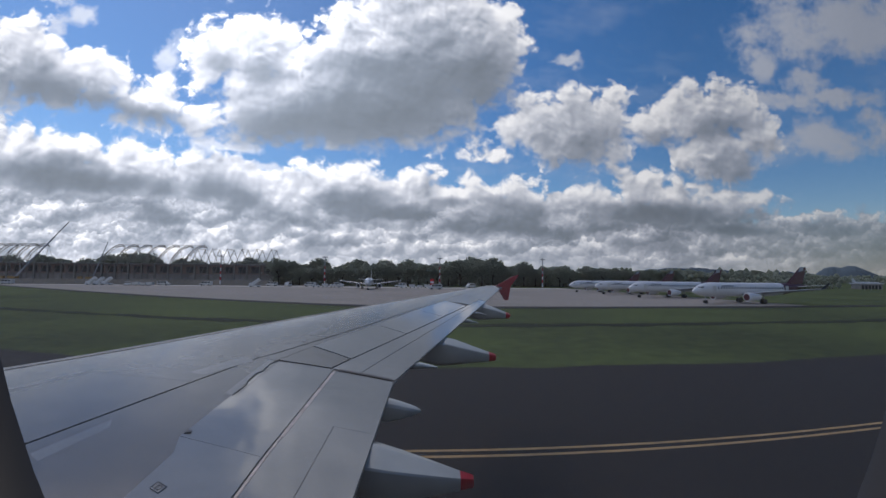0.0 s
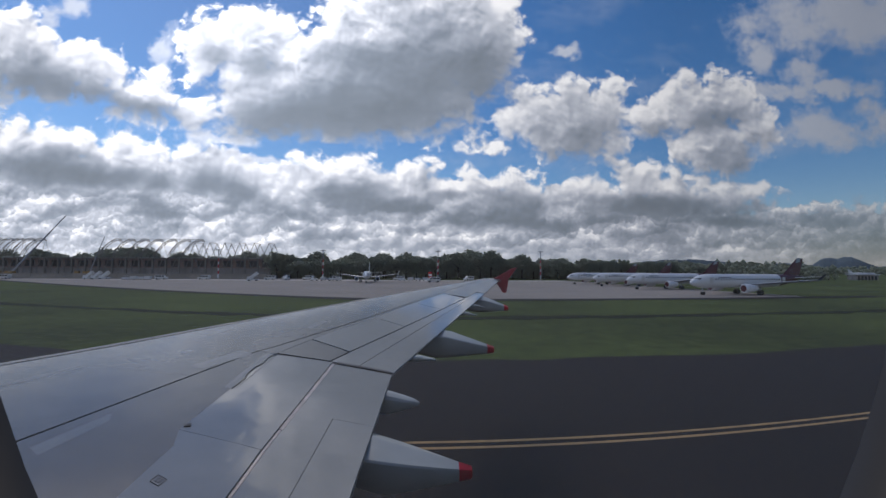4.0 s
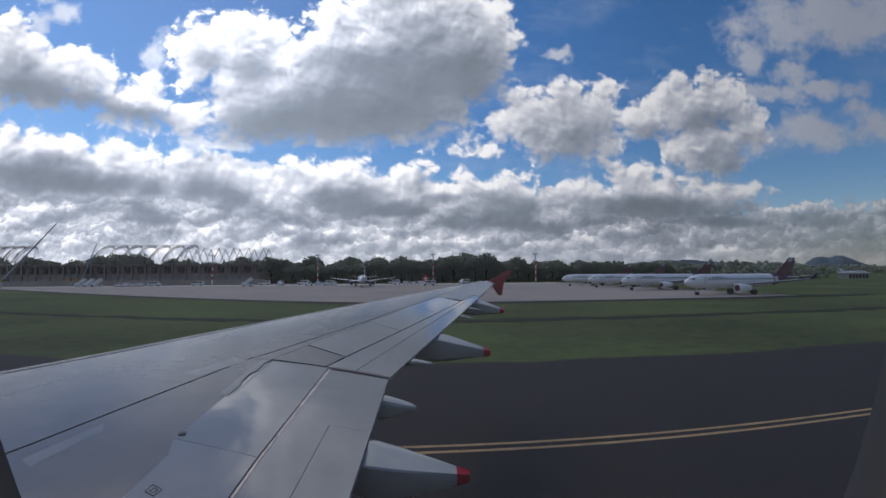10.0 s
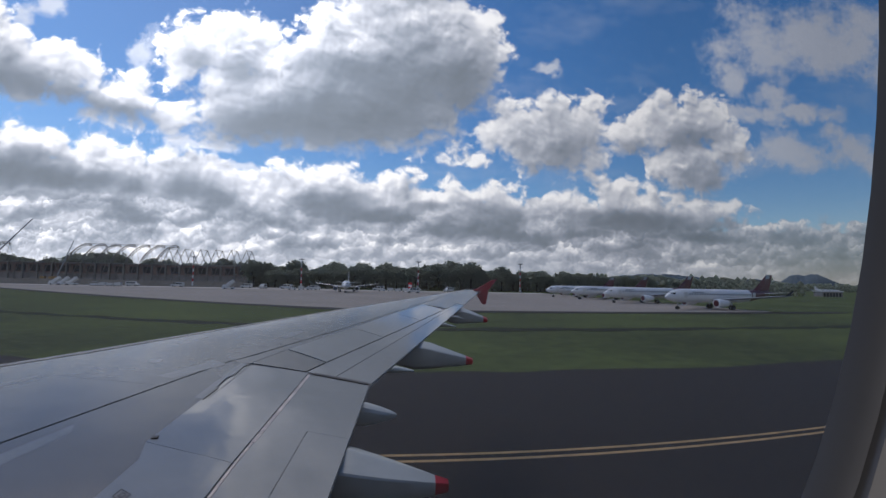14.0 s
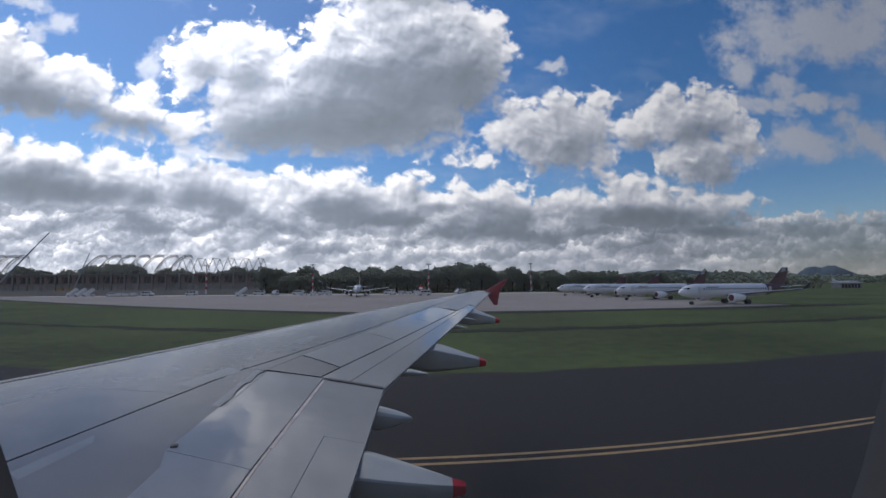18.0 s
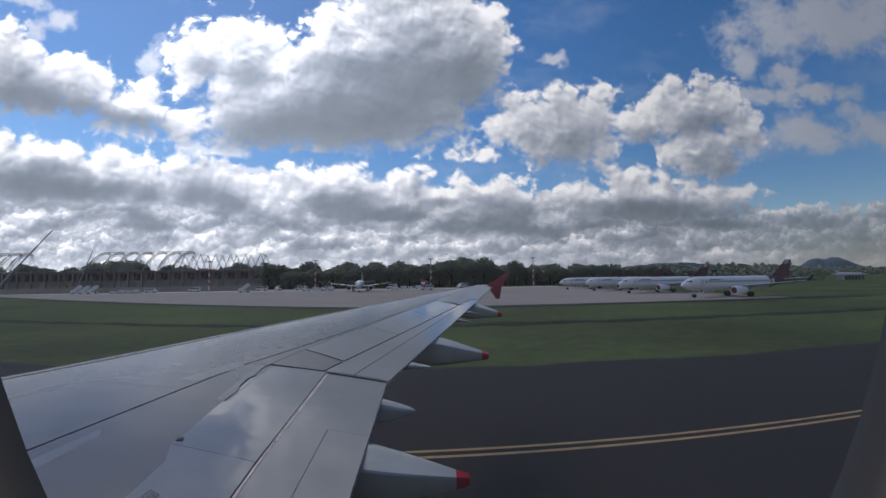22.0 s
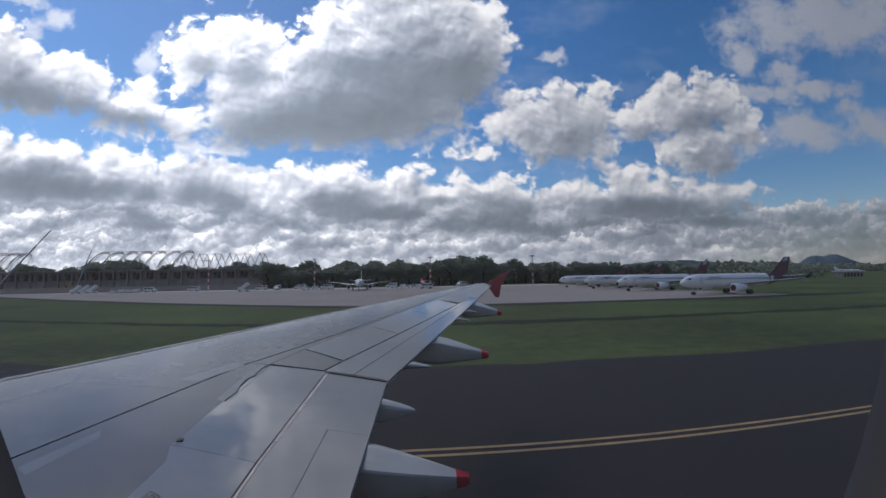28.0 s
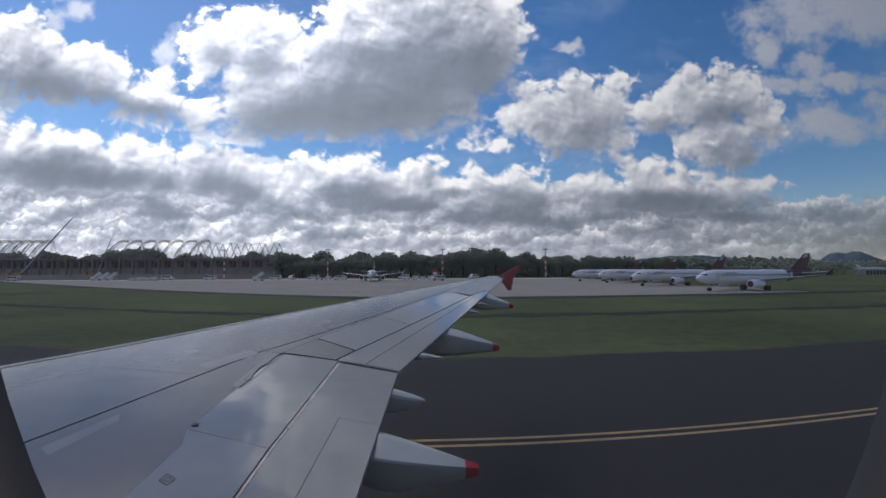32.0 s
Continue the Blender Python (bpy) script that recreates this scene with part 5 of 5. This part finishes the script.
def tug(at, label):
    ob = thing("baggage_tug", label, "vehicle", "tugs with baggage carts", at=at)
    part("body", boxed(-1.5, -0.7, 0.3, 1.5, 0.7, 1.0, bevel=0.08), "white", ob)
    part("canopy", boxed(-0.8, -0.7, 1.7, 0.8, 0.7, 1.8, bevel=0.03), "white", ob)
    for x in (-0.75, 0.75):
        for s in (-1, 1):
            part("post", rod(bmesh.new(), (x, s * 0.62, 1.0), (x, s * 0.62, 1.7), 0.04), "metal", ob)
    for k in range(3):
        part("cart", boxed(2.4 + k * 3.2, -0.8, 0.4, 5.0 + k * 3.2, 0.8, 1.6 - 0.3 * (k % 2), bevel=0.05), "steel", ob)
        for x in (2.9, 4.5):
            for s in (-1, 1):
                part("wheel", rod(bmesh.new(), (x + k * 3.2, s * 0.7 - 0.08, 0.22), (x + k * 3.2, s * 0.7 + 0.08, 0.22), 0.22, n=10), "dark", ob)
    for x in (-1, 1):
        for s in (-1, 1):
            part("wheel", rod(bmesh.new(), (x, s * 0.6 - 0.1, 0.3), (x, s * 0.6 + 0.1, 0.3), 0.3, n=12), "dark", ob)
    return ob


t0 = tug(pose(-8, 196, 0.05), "white baggage tug with a train of carts")
copy_thing(t0, pose(-45, 194, 0.05, 0, 0, 8))
copy_thing(t0, pose(-130, 206, 0.05, 0, 0, -5))

sign = thing("warning_board", "red and white warning board at the apron edge", "sign", at=pose(4.5, 212, 0.05))
part("board", boxed(-0.9, -0.1, 1.0, 0.9, 0.1, 4.0, bevel=0.02), "red", sign)
part("stripe", boxed(-0.8, -0.13, 2.0, 0.8, -0.101, 2.9), "white", sign)
for x in (-0.7, 0.7):
    part("post", rod(bmesh.new(), (x, 0, 0), (x, 0, 1.1), 0.08), "metal", sign)


# ---- buildings and vehicles beyond the grass ----
shed = thing("cargo_shed", "long low shed with a pale roof among the trees", "building", at=pose(272, 262, 0))
part("wall", boxed(-14, 0, 0, 14, 10, 4.2), "slab", shed, smooth=False)
part("roof", boxed(-15, -1, 4.2, 15, 11, 5.0), "white", shed, smooth=False)
for i in range(6):
    part("door", boxed(-12.5 + i * 4.3, -0.12, 0, -9.5 + i * 4.3, -0.004, 3.2), "dark", shed, smooth=False)


shed.scale = (0.5, 0.6, 0.75)


# the side taxiway that branches off behind, and what stands beside it
rows = []
for x, a, b in ((185, 45, 50), (192, 44, 74), (200, 44, 92), (207, 52, 93), (218, 70, 95), (235, 80, 99), (280, 92, 112), (420, 120, 145), (700, 180, 210)):
    rows.append([(x, a, 0.034), (x, b, 0.034)])
tagged(part("side_taxiway", sheet(bmesh.new(), rows, 0.02), "asphalt"), "dark asphalt taxiway branching off across the grass", "taxiway", kind="structure")
hut = thing("brick_hut", "small pale hut with a flat roof on the grass", "building", at=pose(239, 140, 0, 0, 0, -30))
part("wall", boxed(-4, -2.5, 0, 4, 2.5, 2.8, bevel=0.05), "concrete", hut, smooth=False)
part("roof", boxed(-4.4, -2.9, 2.8, 4.4, 2.9, 3.1, bevel=0.04), "slab", hut, smooth=False)
part("door", boxed(-0.5, -2.56, 0, 0.5, -2.504, 2.05), "dark", hut, smooth=False)
for x in (-3.0, 2.0):
    part("window", boxed(x, -2.55, 1.0, x + 1.0, -2.504, 2.0), "glass", hut, smooth=False)
copy_thing(v0, pose(285, 130, 0.0, 0, 0, 175))
store = thing("white_storehouse", "plain white windowless storehouse behind the grass", "building", at=pose(330, 262, 0))
part("wall", boxed(-6.5, 0, 0, 6.5, 9, 5.2, bevel=0.05), "steel", store, smooth=False)
part("roof", boxed(-6.9, -0.4, 5.2, 6.9, 9.4, 5.5, bevel=0.04), "white", store, smooth=False)
part("door", boxed(-1.6, -0.06, 0, 1.6, -0.004, 3.4), "dim_steel", store, smooth=False)

# the older terminal's tower and the aircraft before it
ct = thing("control_tower", "concrete airport control tower with a glazed cab", "tower", at=pose(-352, 268, 0))
part("shaft", loft(bmesh.new(), [[(math.cos(math.pi * (i + 0.5) / 4) * r, math.sin(math.pi * (i + 0.5) / 4) * r, z) for i in range(8)] for r, z in ((3.6, 0), (3.2, 22))]), "steel", ct, smooth=False)
part("gallery", loft(bmesh.new(), [[(math.cos(math.pi * (i + 0.5) / 4) * r, math.sin(math.pi * (i + 0.5) / 4) * r, z) for i in range(8)] for r, z in ((3.4, 22), (5.0, 23.4), (5.0, 24.4))]), "slab", ct, smooth=False)
part("cab_glazing", loft(bmesh.new(), [[(math.cos(math.pi * (i + 0.5) / 4) * r, math.sin(math.pi * (i + 0.5) / 4) * r, z) for i in range(8)] for r, z in ((4.2, 24.4), (4.9, 27.4))]), "glass", ct, "dark sloping cab glazing", smooth=False)
part("roof", loft(bmesh.new(), [[(math.cos(math.pi * (i + 0.5) / 4) * r, math.sin(math.pi * (i + 0.5) / 4) * r, z) for i in range(8)] for r, z in ((5.3, 27.4), (5.3, 28.0), (3.0, 28.6))]), "steel", ct, smooth=False)
part("antenna", rod(bmesh.new(), (0.8, 0, 28.4), (0.8, 0, 33), 0.08, 0.04), "metal", ct)
stand = jet("airliner", 33.0, pose(-352, 226, 0.05, 0, 0, 8), "white airliner parked before the older terminal", tail="white", group="aircraft by the older terminal")
copy_thing(stand, pose(-308, 232, 0.05, 0, 0, 12))

# ---- trees ----
def tree_mesh(seed, h, w):
    rnd = random.Random(seed)
    tb = bmesh.new()
    rod(tb, (0, 0, 0), (rnd.uniform(-0.3, 0.3), rnd.uniform(-0.3, 0.3), h * 0.45), 0.38, 0.24, 8)
    tips = []
    for i in range(13):
        a = 2 * math.pi * i * 0.618 + rnd.uniform(-0.3, 0.3)
        out = w * math.sqrt((i + 0.5) / 13) * rnd.uniform(0.85, 1.0)
        e = Vector((math.cos(a) * out, math.sin(a) * out, h * (0.93 - 0.30 * (out / w) ** 2 + rnd.uniform(-0.05, 0.03))))
        rod(tb, (0, 0, h * rnd.uniform(0.22, 0.44)), e * 0.94, 0.15, 0.04, 5)
        tips.append(e)
    # many small leaf clumps round the limbs' ends, and a looser skirt below
    verts, polys = [], []
    for k in range(1350):
        t = tips[rnd.randrange(len(tips))]
        p = t + Vector((rnd.gauss(0, w * 0.15), rnd.gauss(0, w * 0.15), rnd.gauss(-h * 0.04, h * 0.05)))
        if k % 4 == 0:
            p.z -= rnd.uniform(0.05, 0.42) * h
            p.x, p.y = p.x * 0.85, p.y * 0.85
        if p.z < h * 0.12:
            continue
        r = rnd.uniform(0.28, 0.68)
        base = len(verts)
        for v in ((0, 0, 0.8), (1, 0, 0), (0, 1, 0), (-1, 0, 0), (0, -1, 0), (0, 0, -0.8)):
            verts.append(p + Vector(v) * r * rnd.uniform(0.65, 1.35))
        polys += [[base + i for i in f] for f in ((0, 1, 2), (0, 2, 3), (0, 3, 4), (0, 4, 1), (5, 2, 1), (5, 3, 2), (5, 4, 3), (5, 1, 4))]
    me = bpy.data.meshes.new("crown")
    me.from_pydata([tuple(v) for v in verts], [], polys)
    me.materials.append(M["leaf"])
    me.polygons.foreach_set("use_smooth", [True] * len(me.polygons))
    return mesh_of("trunk", tb, "bark"), me


KINDS = [tree_mesh(11 + i, h, w) for i, (h, w) in enumerate(((13.5, 5.5), (12.0, 6.5), (15.0, 6.0), (10.5, 5.0), (13.0, 7.5), (8.0, 4.5)))]


def tree(x, y, k, size=1.0, turn=0.0, z=0.0, group="trees behind the apron"):
    ob = thing("tree", "broad dark green tropical tree behind the apron", "tree", group, at=pose(x, y, z, 0, 0, turn))
    ob.scale = (size, size, size)
    for name, me in zip(("trunk", "crown"), KINDS[k]):
        p = new(name, me)
        p.parent = ob
    return ob


def big(x):
    return float(np.interp(x, (-80, -40, -10, 30, 70, 130, 160, 195, 212, 230, 242, 300), (0.95, 0.9, 1.02, 1.05, 0.82, 0.66, 0.70, 0.72, 0.70, 0.68, 0.68, 0.62)))


rnd = random.Random(5)
x = -78.0
while x < 250:
    tree(x, 244 + rnd.uniform(0, 8) + max(0, x - 110) * 0.25, rnd.choice((0, 1, 2, 4)), rnd.uniform(0.85, 1.08) * big(x), rnd.uniform(0, 360))
    x += rnd.uniform(5.0, 7.5)
x = -90.0
while x < 288:
    tree(x, 262 + rnd.uniform(0, 12) + max(0, x - 110) * 0.4, rnd.choice((0, 1, 2, 3, 4)), rnd.uniform(0.9, 1.18) * big(x), rnd.uniform(0, 360))
    x += rnd.uniform(6.0, 9.0)
for x in (-181, -178, -186, -200, -192):
    tree(x, 300, 0, rnd.uniform(1.25, 1.45), rnd.uniform(0, 360))
x = -330.0
while x < -92:
    tree(x, 305 + rnd.uniform(0, 8), rnd.choice((0, 1, 2, 4)), rnd.uniform(1.0, 1.22), rnd.uniform(0, 360))
    x += rnd.uniform(7.0, 10.0)


# ---- far woods and hills ----
def ridge(name, bearing0, bearing1, dist, height, seed, label, n=420):
    """A far range of wooded hills: height(bearing) along an arc."""
    bm = bmesh.new()
    rows = []
    for j, (dd, k) in enumerate(((0, 0.0), (0.02, 0.45), (0.05, 0.8), (0.09, 1.0), (0.16, 0.7))):
        row = []
        for i in range(n + 1):
            b = bearing0 + (bearing1 - bearing0) * i / n
            d = dist * (1 + dd)
            h = height(b) * k * (1 + 0.22 * noise.noise(Vector((b * 9.0, j * 0.6, seed))) + 0.10 * noise.noise(Vector((b * 60.0, j * 0.6, seed))) + 0.07 * noise.noise(Vector((b * 240.0, j * 1.6, seed))))
            row.append(bm.verts.new((math.sin(b) * d, math.cos(b) * d, h - 2)))
        rows.append(row)
    for a, b in zip(rows, rows[1:]):
        for i in range(n):
            bm.faces.new((a[i], a[i + 1], b[i + 1], b[i]))
    return tagged(part(name, bm, "hill"), label, "hill", kind="structure")


def bump(b, c, w, h):
    return h * math.exp(-((b - c) / w) ** 2)


ridge("backdrop_hills", -1.2, 1.3, 3900, lambda b: 40 + bump(b, 0.53, 0.10, 75) + bump(b, 0.70, 0.04, 30) + bump(b, 0.1, 0.3, 30), 3.0, "wooded hills on the skyline, tinted blue-grey for haze")
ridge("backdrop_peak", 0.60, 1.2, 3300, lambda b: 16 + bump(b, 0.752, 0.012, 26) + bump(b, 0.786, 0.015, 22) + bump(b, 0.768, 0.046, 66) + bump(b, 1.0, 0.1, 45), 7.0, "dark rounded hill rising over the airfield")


def woods(name, x0, x1, y0, y1, count, size, seed, label):
    """Far woods, as many clumps in one mesh."""
    r = random.Random(seed)
    verts, polys = [], []
    for k in range(count):
        x, y = r.uniform(x0, x1), r.uniform(y0, y1)
        h = size * r.uniform(0.6, 1.25)
        for c in range(12):
            p = Vector((x + r.gauss(0, size * 0.35), y + r.gauss(0, size * 0.35), h * r.uniform(0.15, 0.95)))
            rr = size * r.uniform(0.12, 0.26)
            base = len(verts)
            for v in ((0, 0, 1), (1, 0, 0), (0, 1, 0), (-1, 0, 0), (0, -1, 0), (0, 0, -1)):
                verts.append(tuple(p + Vector(v) * rr * r.uniform(0.7, 1.3)))
            polys += [[base + i for i in f] for f in ((0, 1, 2), (0, 2, 3), (0, 3, 4), (0, 4, 1), (5, 2, 1), (5, 3, 2), (5, 4, 3), (5, 1, 4))]
    me = bpy.data.meshes.new(name)
    me.from_pydata(verts, [], polys)
    me.polygons.foreach_set("use_smooth", [True] * len(me.polygons))
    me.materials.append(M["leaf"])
    return tagged(new(name, me), label, "woods", kind="stuff")


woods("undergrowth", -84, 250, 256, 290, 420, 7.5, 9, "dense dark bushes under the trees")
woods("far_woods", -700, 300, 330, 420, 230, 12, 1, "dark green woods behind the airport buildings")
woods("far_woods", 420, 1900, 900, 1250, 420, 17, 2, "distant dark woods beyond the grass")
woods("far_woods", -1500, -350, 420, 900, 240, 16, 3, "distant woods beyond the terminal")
